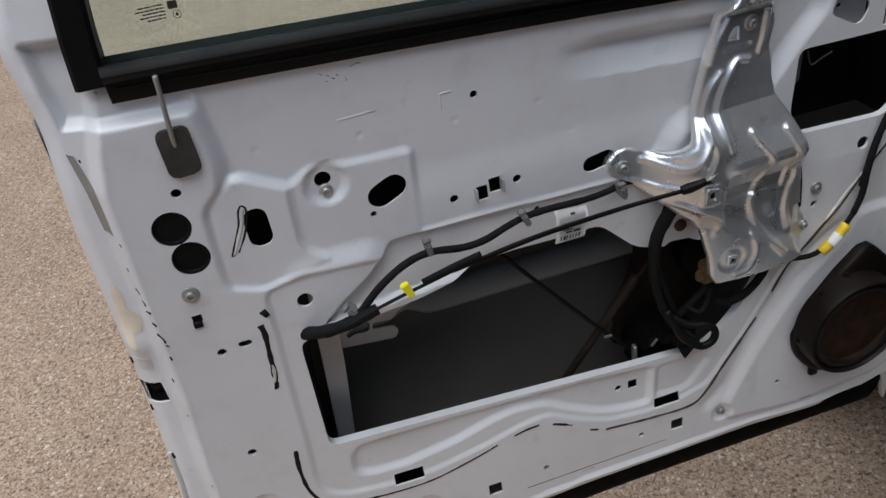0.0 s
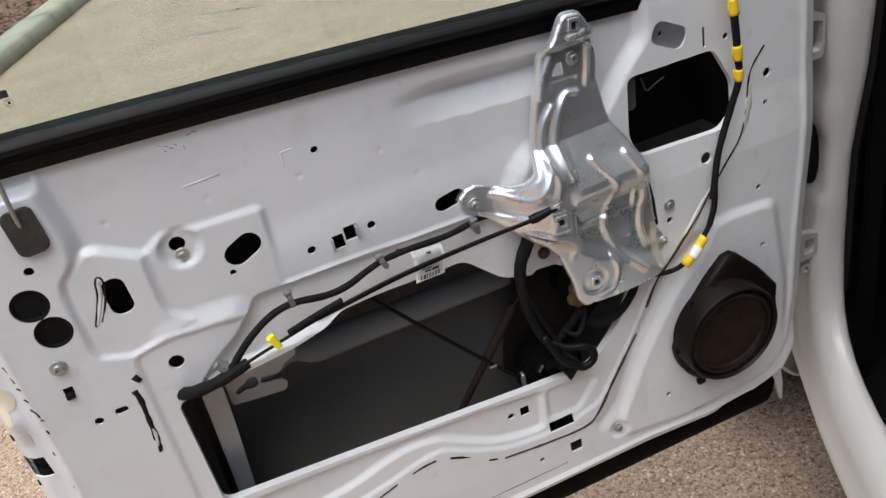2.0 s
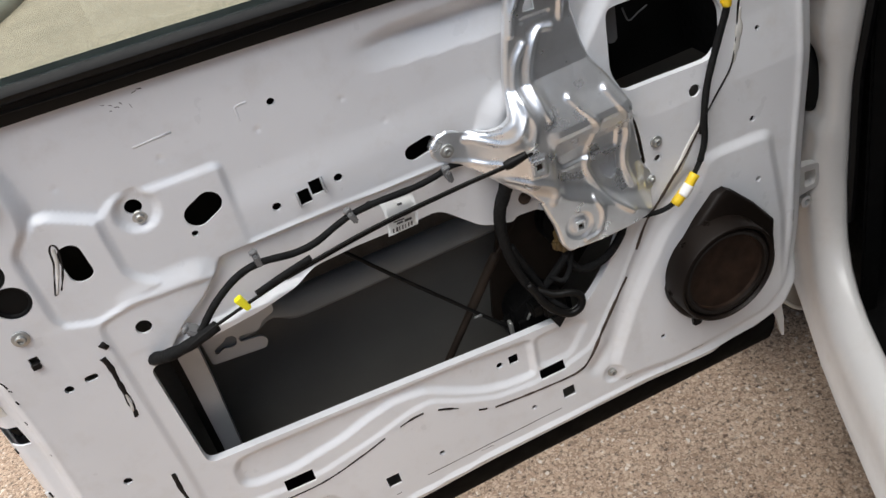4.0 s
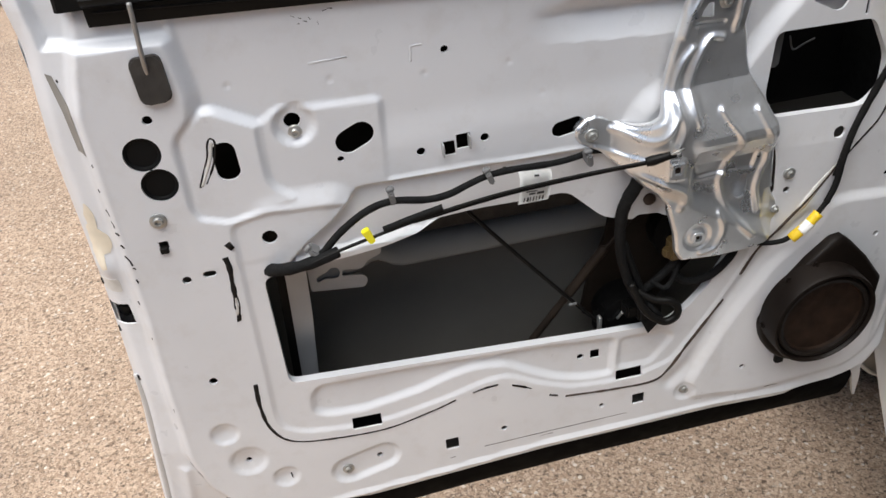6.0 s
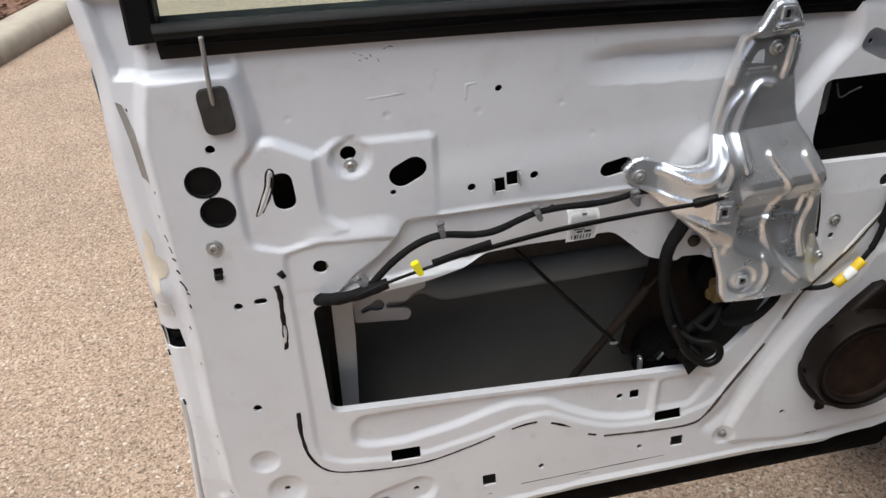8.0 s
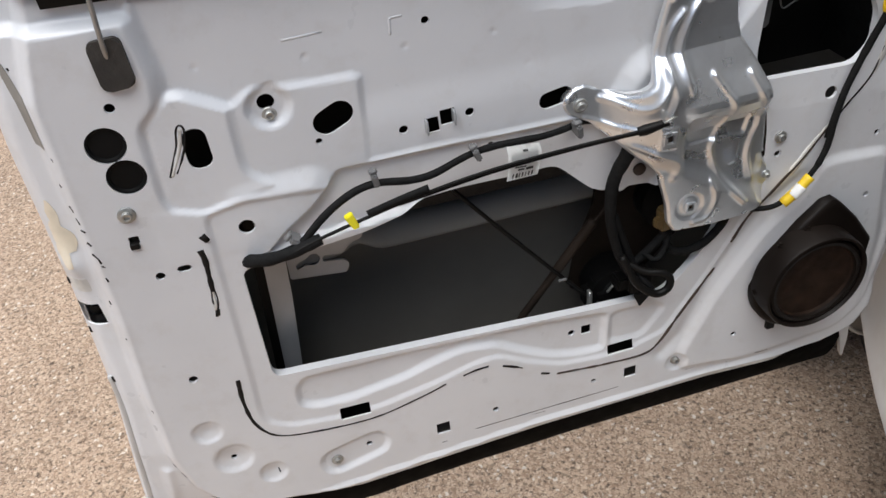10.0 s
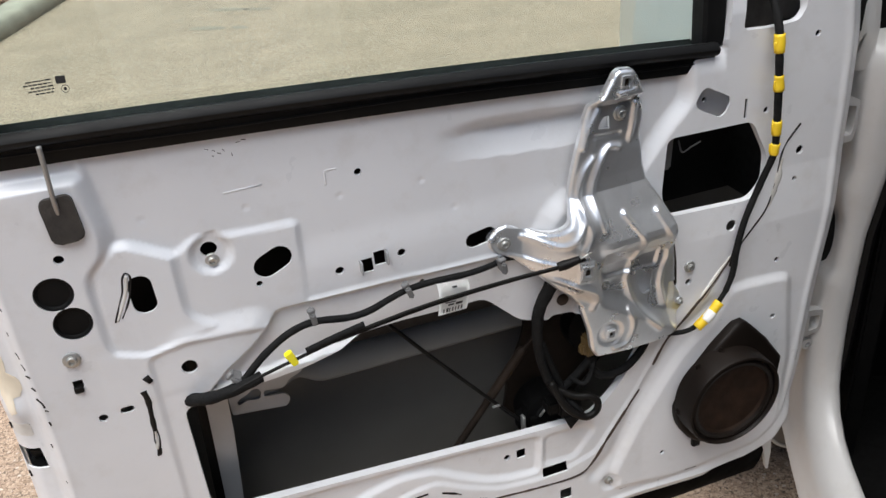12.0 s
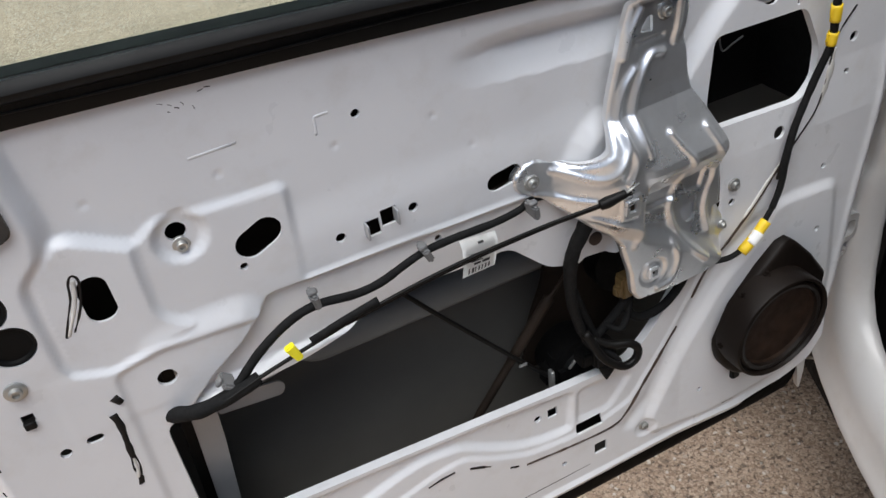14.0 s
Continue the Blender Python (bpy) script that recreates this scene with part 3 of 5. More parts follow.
def panel_depth(x, z):
    """How far the pressed inner panel lies behind the door's reference plane."""
    y = np.full(x.shape, -0.004) - 0.006 * np.clip((x - 0.88) / 0.1, 0, 1) * np.clip((0.93 - z) / 0.08, 0, 1)
    def level(y, poly, to, w):
        f = inside_step(poly, x, z, w)
        return y + (to - y) * f

    ease = lambda v: np.clip(v, 0, 1) ** 2 * (3 - 2 * np.clip(v, 0, 1))
    y = level(y, UPPER, 0.011 - 0.0035 * ease((0.990 - z) / 0.05), 0.022)
    y = level(y, LEDGE, 0.011, 0.013)
    y = level(y, POD_FRONT, 0.0058, 0.0105)
    y = level(y, POD_REAR, 0.0005, 0.0120)
    y = level(y, SHELF_REAR, -0.0045, 0.0095)
    y = level(y, SHELF_FRONT, -0.0045, 0.032)
    y += 0.0032 * inside_step(RIM_AREA, x, z, 0.010)
    y = level(y, STRIP_LOW, 0.0125, 0.0075)
    y += 0.0065 * inside_step(POCKET, x, z, 0.013) + 0.004 * inside_step(POCKET_FRONT, x, z, 0.013)
    # the long scoop under the window, deepest towards the hinge side
    top = np.interp(x, [0.58, 0.60, 0.642, 0.715, 0.79], [1.080, 1.0865, 1.0895, 1.0855, 1.0795])
    low = np.interp(x, [0.58, 0.617, 0.676, 0.737, 0.80], [1.048, 1.039, 1.034, 1.030, 1.028])
    y += 0.017 * ease((top - z) / 0.022) * np.clip((z - low) / 0.030, 0, 1) * ease((x - 0.578) / 0.11) * (1 - ease((x - 0.795) / 0.03))
    # the boss that the regulator plate is bolted to
    y -= 0.013 * inside_step(disc(0.772, 0.908, 0.054), x, z, 0.030)
    y -= 0.006 * inside_step(SPEAKER_RISE, x, z, 0.018)
    g = line_distance(DIAGONAL, x, z)
    y += 0.0045 * np.exp(-((g / 0.012) ** 2))
    # round dimples and bosses near the lower corner, and the bolt recess
    for cx, cz, r, d in ((0.137, 0.561, 0.019, 0.006), (0.158, 0.500, 0.026, 0.007), (0.203, 0.452, 0.019, 0.006), (0.826, 0.442, 0.017, 0.005)):
        q = np.hypot(x - cx, z - cz) / r
        y += d * np.clip(1.15 - q, 0, 1) ** 0.6 * (q < 1.15) * np.clip((1.15 - q) / 0.35, 0, 1)
    y += 0.006 * inside_step(rounded(0.320, 0.443, 0.10, 0.045, 0.022, 14), x, z, 0.012)
    y -= 0.004 * np.exp(-((line_distance([(0.0665, 0.489), (0.059, 0.430), (0.054, 0.392)], x, z) / 0.008) ** 2))
    y -= 0.008 * np.exp(-(((x - 0.06) / 0.013) ** 2 + ((z - 0.850) / 0.020) ** 2))
    y += 0.007 * inside_step(disc(0.313, 0.995, 0.022), x, z, 0.012)
    # small stamped marks
    for cx, cz in ((0.361, 1.040), (0.468, 1.029), (0.568, 1.026), (0.250, 1.052), (0.607, 0.981)):
        y += 0.0012 * np.exp(-(((x - cx) ** 2 + (z - cz) ** 2) / 0.0036**2))
    # outer flange behind the crease on the latch side, rounded edge on the hinge side
    y += 0.014 * inside_step(OUTSIDE, x, z, 0.018)
    far = near_box(OUTSIDE, x, z, 0.0)
    y[far] += 0.30 * np.clip(-side_distance(OUTSIDE, x[far], z[far]), 0, 0.05)
    y -= 0.002 * np.exp(-(((line_distance(CREASE_L, x, z) - 0.0) / 0.007) ** 2)) * (z < 1.1)
    edge = -side_distance(OUTLINE, x, z)
    t = np.clip(1 - edge / 0.020, 0, 1)
    y += 0.014 * t**2 * np.maximum(np.clip((0.26 - x) / 0.10, 0, 1), np.clip((x - 1.0) / 0.06, 0, 1))
    right = (x > 1.1) * np.clip((z - 0.45) / 0.05, 0, 1)
    y += 0.016 * np.clip((0.036 - edge) / 0.030, 0, 1) * right
    y -= 0.0022 * np.exp(-(((edge - 0.039) / 0.006) ** 2)) * right
    t = np.clip(1 - np.abs(edge - 0.010) / 0.009, 0, 1)
    y -= 0.004 * t * (z < 0.44) * np.clip((x - 0.16) / 0.10, 0, 1) * np.clip((1.13 - x) / 0.05, 0, 1)
    # the belt's top edge turns towards the glass
    t = np.clip((z - (belt_z(x) - 0.012)) / 0.03, 0, 1)
    y += 0.010 * t * t * ((x > 0.12) & (x < 0.98))
    t = np.clip((z - 1.16) / 0.1, 0, 1)
    y += 0.012 * t
    return y


def depth_at(x, z):
    return float(panel_depth(np.array([x]), np.array([z]))[0])


inner = pressed_sheet("inner_panel", OUTLINE, [h for h, _ in HOLES], panel_depth, 0.0036, WHITE, door, [l for _, l in HOLES], edge_lip=0.02)


def skin_y(x, z):
    return 0.145 - 0.05 * max(0.0, (z - 0.85)) ** 1.5 - 0.06 * max(0.0, 0.62 - z) ** 1.3 - 0.02 * max(0, x - 0.9)


def outer_skin():
    """The door's outer skin with thickness: primer grey inside, white outside."""
    nx, nz = 40, 30
    edge = lambda z: (np.interp(z, [0.33, 0.5, 0.9, 1.15], [0.02, 0.025, 0.04, 0.05]), np.interp(z, [0.33, 0.5, 0.9, 1.15], [1.17, 1.175, 1.19, 1.17]))
    verts, faces, idx = [], [], []
    for s in (0.0, 0.004):
        for j in range(nz + 1):
            z = 0.325 + (1.135 - 0.325) * j / nz
            a, b = edge(z)
            for i in range(nx + 1):
                x = a + (b - a) * i / nx
                zz = min(z, belt_z(x) - 0.045)
                verts.append((x, skin_y(x, zz) + s, zz))
    n1 = (nx + 1) * (nz + 1)
    for j in range(nz):
        for i in range(nx):
            a = j * (nx + 1) + i
            faces.append((a, a + 1, a + nx + 2, a + nx + 1))
            idx.append(0)
            faces.append((n1 + a + nx + 1, n1 + a + nx + 2, n1 + a + 1, n1 + a))
            idx.append(1)
    return link_mesh("outer_skin", verts, faces, [PRIMER, BODY_WHITE], door, "outer skin with bare grey primer inside", index=idx)


outer_skin()


def shell_side(name, pts, mat, label=""):
    """A wall of the door box from the inner panel back to the outer skin along a line in x-z."""
    verts, faces = [], []
    for x, z in pts:
        verts += [(x, depth_at(x, z) + 0.018, z), (x, skin_y(x, z), z)]
    n = len(pts)
    off = len(verts)
    cx, cz = 0.6, 0.75
    for v in list(verts):
        d = Vector((cx - v[0], 0, cz - v[2])).normalized() * 0.003
        verts.append((v[0] + d.x, v[1], v[2] + d.z))
    for i in range(n - 1):
        a = 2 * i
        faces += [(a, a + 1, a + 3, a + 2), (off + a + 2, off + a + 3, off + a + 1, off + a)]
    return link_mesh(name, verts, faces, mat, door, label)


shell_side("latch_face", [(0.047, 1.12), (0.049, 1.0), (0.049, 0.83), (0.042, 0.64), (0.026, 0.48), (0.016, 0.378)], WHITE)
shell_side("hinge_face", [(1.203, 1.15), (1.208, 1.035), (1.204, 0.86), (1.193, 0.68), (1.187, 0.56), (1.172, 0.48), (1.13, 0.437)], WHITE)
shell_side("door_bottom", [(1.13, 0.425), (1.085, 0.408), (0.60, 0.402), (0.20, 0.382), (0.016, 0.372)], PRIMER)

# black weather strip under the door
def lower_seal():
    """The rubber strip follows the panel's lower edge and leans back under the door."""
    verts, faces = [], []
    xs = np.linspace(0.050, 1.136, 56)
    for x in xs:
        top = float(np.interp(x, [0.03, 0.20, 0.31, 0.42, 0.60, 1.085, 1.14], [0.368, 0.370, 0.375, 0.381, 0.391, 0.395, 0.406]))
        low = float(np.interp(x, [0.03, 0.16, 0.25, 0.39, 0.49, 0.67, 1.13], [0.274, 0.276, 0.280, 0.295, 0.303, 0.310, 0.312]))
        y = float(np.interp(x, [0.03, 0.20, 0.34, 0.60, 1.14], [0.026, 0.022, 0.010, 0.006, 0.006]))
        lean = 0.022 * max(0.0, (0.10 - x) / 0.05) if x < 0.10 else 0.0
        for dy, f in ((0.0, 0.0), (0.001, 0.25), (0.008, 0.62), (0.018, 0.90), (0.024, 1.0), (0.036, 0.98), (0.044, 0.8), (0.044, 0.0)):
            verts.append((x - lean * f, y + dy, top + (low - top) * f))
    for i in range(len(xs) - 1):
        for k in range(8):
            a, b = i * 8 + k, i * 8 + (k + 1) % 8
            faces.append((a, b, b + 8, a + 8))
    faces += [tuple(range(8))[::-1], tuple(range(len(verts) - 8, len(verts)))]
    bm = bmesh.new()
    me = bpy.data.meshes.new("tmp")
    me.from_pydata(verts, [], faces)
    bm.from_mesh(me)
    bpy.data.meshes.remove(me)
    part("lower_seal", bm, STRIP, door, "black rubber strip along the lower edge", 35)


lower_seal()
slab("corner_hem", soften([(0.030, 0.42), (0.016, 0.405), (0.010, 0.36), (0.016, 0.330), (0.022, 0.320), (0.028, 0.326), (0.046, 0.374), (0.052, 0.392)], 0.003), 0.034, 0.052, WHITE, door, "white folded lower corner of the outer skin", 0.003)


def fin():
    bm = bmesh.new()
    pts = [(1.120, 0.408), (1.139, 0.420), (1.149, 0.37), (1.153, 0.325), (1.148, 0.327), (1.131, 0.385)]
    f = [bm.verts.new((x, -0.001 + (0.412 - z) * 0.12, z)) for x, z in pts]
    b = [bm.verts.new((x + 0.004, 0.011 + (0.412 - z) * 0.12, z)) for x, z in pts]
    bm.faces.new(f)
    bm.faces.new(b[::-1])
    for i in range(len(pts)):
        j = (i + 1) % len(pts)
        bm.faces.new((f[i], b[i], b[j], f[j]))
    part("hem_fin", bm, BODY_WHITE, door, "pointed white end of the folded hem")


fin()

# belt seal, glass and window channel
seal_profile = [(0.004, -0.004), (0.001, 0.006), (0.001, 0.016), (-0.003, 0.0185), (-0.008, 0.022), (-0.010, 0.027), (-0.007, 0.032), (-0.001, 0.035), (0.008, 0.033), (0.014, 0.029), (0.016, -0.004)]
profile_bar("belt_seal", seal_profile, (BELT_L[0], 0.0, BELT_L[1] - 0.006), (BELT_R[0] + 0.002, 0.0, BELT_R[1] - 0.006), SEAL, door, "black rubber inner belt seal below the window", bow=0.004)
tube("seal_fold", [(x, 0.0002 + 0.0006 * math.sin(9 * x), belt_z(x) + 0.004 + 0.0016 * math.sin(13 * x) + 0.004 * 4 * (x - 0.132) * (0.962 - x) / 0.69) for x in np.linspace(0.14, 0.95, 40)], 0.0012, SEAL, door, "", 6, 2)
profile_bar("belt_inner_lip", [(0.014, 0.002), (0.014, 0.026), (0.018, 0.030), (0.024, 0.026), (0.026, 0.002)], (BELT_L[0] + 0.004, 0.0, BELT_L[1] - 0.006), (BELT_R[0] - 0.002, 0.0, BELT_R[1] - 0.006), RUBBER, door, bow=0.004)
# its wide back flank is added to keep light out of the door box
profile_bar("outer_belt_seal", [(0.034, -0.02), (0.034, 0.024), (0.040, 0.030), (0.05, 0.022), (0.10, -0.030), (0.148, -0.040), (0.148, -0.06), (0.05, -0.06)], (BELT_L[0], 0.0, BELT_L[1] - 0.004), (BELT_R[0] - 0.01, 0.0, BELT_R[1] - 0.004), RUBBER, door, bow=0.004)


def upright(name, pts, x0, x1, y0, y1, mat, label=""):
    """A slender upright channel along a line of (x, z), with rounded edges."""
    verts, faces = [], []
    prof = [(x0, y1), (x0, y0 + 0.004), (x0 + 0.004, y0), (x1 - 0.004, y0), (x1, y0 + 0.004), (x1, y1)]
    for x, z in pts:
        verts += [(x + dx, y, z) for dx, y in prof]
    m = len(prof)
    for i in range(len(pts) - 1):
        for k in range(m):
            a, b = i * m + k, i * m + (k + 1) % m
            faces.append((a, b, b + m, a + m))
    faces += [tuple(range(m))[::-1], tuple(range((len(pts) - 1) * m, len(pts) * m))]
    bm = bmesh.new()
    me = bpy.data.meshes.new("tmp")
    me.from_pydata(verts, [], faces)
    bm.from_mesh(me)
    bpy.data.meshes.remove(me)
    return part(name, bm, mat, door, label, 40)


upright("rear_glass_channel", [(0.104, 1.157), (0.106, 1.20), (0.118, 1.32), (0.165, 1.475)], 0.0, 0.031, 0.001, 0.045, RUBBER, "black rubber glass run channel")
upright("front_division_bar", [(0.950, 1.105), (0.948, 1.165), (0.946, 1.225), (0.942, 1.285)], 0.0, 0.034, 0.006, 0.034, RUBBER, "black division bar of the window")


def glass():
    poly = [(0.128, 1.10), (0.955, 1.06), (0.950, 1.280), (0.55, 1.475), (0.26, 1.54), (0.165, 1.47), (0.13, 1.28)]
    bm = bmesh.new()
    f = [bm.verts.new((x, 0.028, z)) for x, z in poly]
    b = [bm.verts.new((x, 0.0322, z)) for x, z in poly]
    bm.faces.new(f)
    bm.faces.new(b[::-1])
    for i in range(len(poly)):
        j = (i + 1) % len(poly)
        bm.faces.new((f[i], b[i], b[j], f[j]))
    o = part("window_glass", bm, GLASS, door, "green-tinted tempered window glass")
    o.visible_shadow = False
    # etched maker's mark: unreadable rows as bars, a framed square and a ring
    rng = random.Random(2)
    for z, x0, x1 in ((1.2140, 0.180, 0.204), (1.2108, 0.177, 0.204), (1.2076, 0.183, 0.2045), (1.2044, 0.180, 0.204), (1.2012, 0.186, 0.203)):
        x = x0
        while x < x1:
            w = rng.uniform(0.0015, 0.0055)
            e = min(x + w, x1)
            slab("print_bar", [(x, z), (e, z - 0.0002), (e, z - 0.0015), (x, z - 0.0013)], 0.0268, 0.0275, INK, o, bevel=0)
            x = e + 0.0009
    slab("print_square", rounded(0.2120, 1.2112, 0.0092, 0.0076, 0.001, -3), 0.0268, 0.0275, INK, o, bevel=0)
    lathe("print_ring", 0.2140, 1.2015, [(0.0040, 0.0275), (0.0040, 0.0268), (0.0035, 0.0268), (0.0035, 0.0275)], INK, o, caps=False)
    slab("print_bar", rounded(0.2140, 1.2015, 0.0025, 0.003, 0.0005), 0.0268, 0.0275, INK, o, bevel=0)


glass()

# mirror housing outside the glass
bm = bmesh.new()
bmesh.ops.create_cube(bm, size=1)
bmesh.ops.subdivide_edges(bm, edges=list(bm.edges), cuts=5, use_grid_fill=True)
for v in bm.verts:
    q = v.co.copy()
    r = (abs(2 * q.x) ** 10 + abs(2 * q.y) ** 10 + abs(2 * q.z) ** 10) ** 0.1
    q = q / max(r, 1e-6) * max(abs(2 * q.x), abs(2 * q.y), abs(2 * q.z)) 
    v.co = Vector((1.150 + q.x * 0.17 + q.z * 0.02, 0.26 + q.y * 0.22, 1.10 + q.z * 0.20))
wing_mirror = thing("wing_mirror", (1.07, 0.20, 1.02), "white painted wing mirror housing outside the door glass", "wing mirror")
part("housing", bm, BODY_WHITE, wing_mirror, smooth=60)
slab("sail_panel", soften([(0.984, 1.128), (1.02, 1.12), (1.05, 1.13), (1.05, 1.25), (0.99, 1.28), (0.978, 1.20)], 0.006), 0.055, 0.075, RUBBER, wing_mirror, "black mirror base panel")

# inside of the door box
slab("glass_rail", [(0.264, 0.83), (0.293, 0.83), (0.287, 0.70), (0.275, 0.55), (0.252, 0.55), (0.259, 0.70)], 0.06, 0.078, DULL, door, "zinc-grey glass guide rail")
slab("rail_edge", [(0.252, 0.83), (0.264, 0.83), (0.259, 0.70), (0.252, 0.55), (0.240, 0.55), (0.247, 0.70)], 0.07, 0.10, PLASTIC, door, "dark felt side of the guide rail")
tab = pressed_sheet("regulator_tab", soften([(0.29, 0.783), (0.40, 0.783), (0.395, 0.738), (0.375, 0.731), (0.366, 0.719), (0.338, 0.723), (0.336, 0.713), (0.366, 0.709), (0.372, 0.699), (0.366, 0.687), (0.29, 0.696)], 0.005),
                    [soften([(0.299, 0.715), (0.305, 0.7205), (0.316, 0.724), (0.322, 0.730), (0.331, 0.729), (0.335, 0.721), (0.331, 0.712), (0.322, 0.711), (0.314, 0.7145), (0.302, 0.709)], 0.003)], lambda x, z: np.full(x.shape, 0.098), 0.006, DULL, door, [0.003], "zinc-grey lift bracket with a keyhole slot", 0.003)


def impact_beam():
    """The pressed reinforcement across the upper part of the opening."""
    verts, faces = [], []
    n = 60
    for i in range(n + 1):
        x = 0.30 + 0.60 * i / n
        zb = 0.705 + 0.017 * math.exp(-(((x - 0.388) / 0.020) ** 2)) + 0.004 * math.exp(-(((x - 0.36) / 0.03) ** 2))
        for y, z in ((0.143, zb + 0.030), (0.136, zb + 0.031), (0.124, zb + 0.030), (0.114, zb + 0.025), (0.103, zb + 0.006), (0.105, zb), (0.124, zb - 0.002), (0.143, zb - 0.002)):
            verts.append((x, y, z))
    for i in range(n):
        for k in range(8):
            a, b = i * 8 + k, i * 8 + (k + 1) % 8
            faces.append((a, b, b + 8, a + 8))
    faces += [tuple(range(8))[::-1], tuple(range(n * 8, n * 8 + 8))]
    return link_mesh("reinforcement", verts, faces, ZINC, door, "pale grey pressed reinforcement inside the door")


impact_beam()
# dark sheet added for the shaded recess above the reinforcement
slab("beam_shade_sheet", soften([(0.24, 0.735), (0.40, 0.742), (0.70, 0.738), (0.90, 0.745), (0.90, 0.90), (0.24, 0.90)], 0.01), 0.128, 0.134, FOAM, door, "added dark sheet for the shade above the reinforcement", 0.002)
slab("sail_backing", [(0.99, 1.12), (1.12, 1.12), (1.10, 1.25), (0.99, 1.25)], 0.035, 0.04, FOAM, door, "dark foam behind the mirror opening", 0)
pressed_sheet("inner_layer", rounded(0.967, 1.047, 0.08, 0.06, 0.01), [disc(0.968, 1.044, 0.0035, 10)], lambda x, z: np.full(x.shape, 0.022), 0.01, WHITE, door, [0.003], "second painted sheet behind the slot", 0.004)
# dark sheet added so the space behind the front opening reads as shaded
slab("front_shade_sheet", [(0.89, 0.86), (1.10, 0.86), (1.10, 1.06), (0.89, 1.06)], 0.10, 0.104, PLASTIC, door, "added dark sheet that keeps the front opening in shade", 0)
tube("spring_hook", [(0.945, 0.04, 0.985), (0.952, 0.04, 0.966), (0.965, 0.038, 0.972), (0.978, 0.036, 0.978)], 0.0012, CLIP, door, sides=5)
slab("run_channel_end", rounded(0.922, 0.975, 0.014, 0.05, 0.004, -3), 0.03, 0.045, CLIP, door)

# dark sheets added behind the openings, in place of the shade inside the door
slab("front_shade_side", [(1.068, 0.87), (1.073, 0.87), (1.073, 1.05), (1.068, 1.05)], 0.012, 0.10, TRIM_AND_SHADE, door, "", 0)
slab("hinge_side_hole_shade", [(1.078, 0.66), (1.165, 0.66), (1.165, 1.128), (1.078, 1.128)], 0.030, 0.034, TRIM_AND_SHADE, door, "", 0)
slab("upper_hole_shade", soften([(0.10, 0.875), (0.60, 0.885), (0.68, 0.90), (0.68, 1.05), (0.10, 1.055)], 0.01), 0.050, 0.053, BROWNROD, door, "added dark brown sheet for the shade in the upper holes", 0)
slab("lower_hole_shade", [(0.12, 0.425), (0.96, 0.428), (0.96, 0.495), (0.80, 0.500), (0.70, 0.535), (0.60, 0.540), (0.20, 0.540)], 0.026, 0.030, TRIM_AND_SHADE, door, "added black sheet for the shade in the lower holes", 0)

# fixings of the inner panel
lathe("stud_cap", 0.753, 0.800, [(0.0085, depth_at(0.753, 0.800) + 0.001), (0.0085, depth_at(0.753, 0.800) - 0.003), (0.005, depth_at(0.753, 0.800) - 0.005)], RUSTY, door, "rusty brown stud")
bolt("bolt", 0.140, depth_at(0.140, 0.910), 0.911, 0.0098, door)
bolt("bolt", 0.312, depth_at(0.312, 0.982) + 0.002, 0.983, 0.0088, door)
bolt("bolt", 0.943, depth_at(0.943, 0.811), 0.811, 0.0085, door)
bolt("bolt", 0.292, depth_at(0.292, 0.434), 0.434, 0.0088, door)
bolt("bolt", 0.826, depth_at(0.826, 0.442), 0.443, 0.0085, door)
for x, z, r in ((0.1448, 0.9949, 0.0202), (0.1537, 0.9551, 0.0202)):
    y = depth_at(x, z)
    lathe("hole_plug", x, z, [(r * 1.0, y + 0.004), (r * 0.97, y + 0.0005), (r * 0.86, y + 0.0015), (r * 0.8, y + 0.004), (0.001, y + 0.0055)], RUBBER, door, "black rubber blanking plug")
for x, z, turn in ((0.4795, 0.9345, 0), (0.5125, 0.940, 0)):
    y = depth_at(x, z)
    block("clip_tongue", x - 0.0012, x + 0.0012, y - 0.010, y + 0.003, z - 0.011, z + 0.006, DULL, door, bevel=0.0006, seg=1)
block("clip_tongue", 0.132, 0.142, depth_at(0.137, 0.875) - 0.004, depth_at(0.137, 0.875) + 0.004, 0.867, 0.875, PLASTIC, door, bevel=0.001, seg=1)

# latch seen through the square hole
latch = thing("door_latch", (0.06, 0.03, 0.783), "dark steel door latch behind the square cut-out", "door latch")
block("latch_body", 0.052, 0.092, 0.038, 0.07, 0.758, 0.803, PLASTIC, latch)
block("latch_claw", 0.056, 0.070, 0.030, 0.042, 0.770, 0.782, PLASTIC, latch, "dark worn claw", 0.003)


def bead(name, pts, r, mat, label, n=10, lift=0.0, flat=0.5, wobble=0.5):
    """A bead of sealant that follows the pressed panel."""
    line = [(p[0], depth_at(p[0], p[1]) - lift, p[1]) for p in curve_points([(x, z) for x, z in pts], n)]
    return tube(name, line, r, mat, door, label, 6, 1, flat, wobble)


bead("sealant_bead", [(0.195, 0.638), (0.193, 0.597), (0.199, 0.553), (0.222, 0.521), (0.273, 0.508), (0.355, 0.503), (0.424, 0.517), (0.463, 0.529)], lambda f: 0.0030 - 0.0016 * min(1, 2 * f) + 0.0010 * max(0, f - 0.7), SEALANT, "black line of old sealant")
for a, b, c in (((0.489, 0.536), (0.508, 0.540), (0.527, 0.541)), ((0.548, 0.534), (0.563, 0.527), (0.577, 0.519)), ((0.605, 0.498), (0.612, 0.495), (0.618, 0.493))):
    bead("sealant_bead", [a, b, c], 0.0015, SEALANT, "black line of old sealant", 8, wobble=0.9)
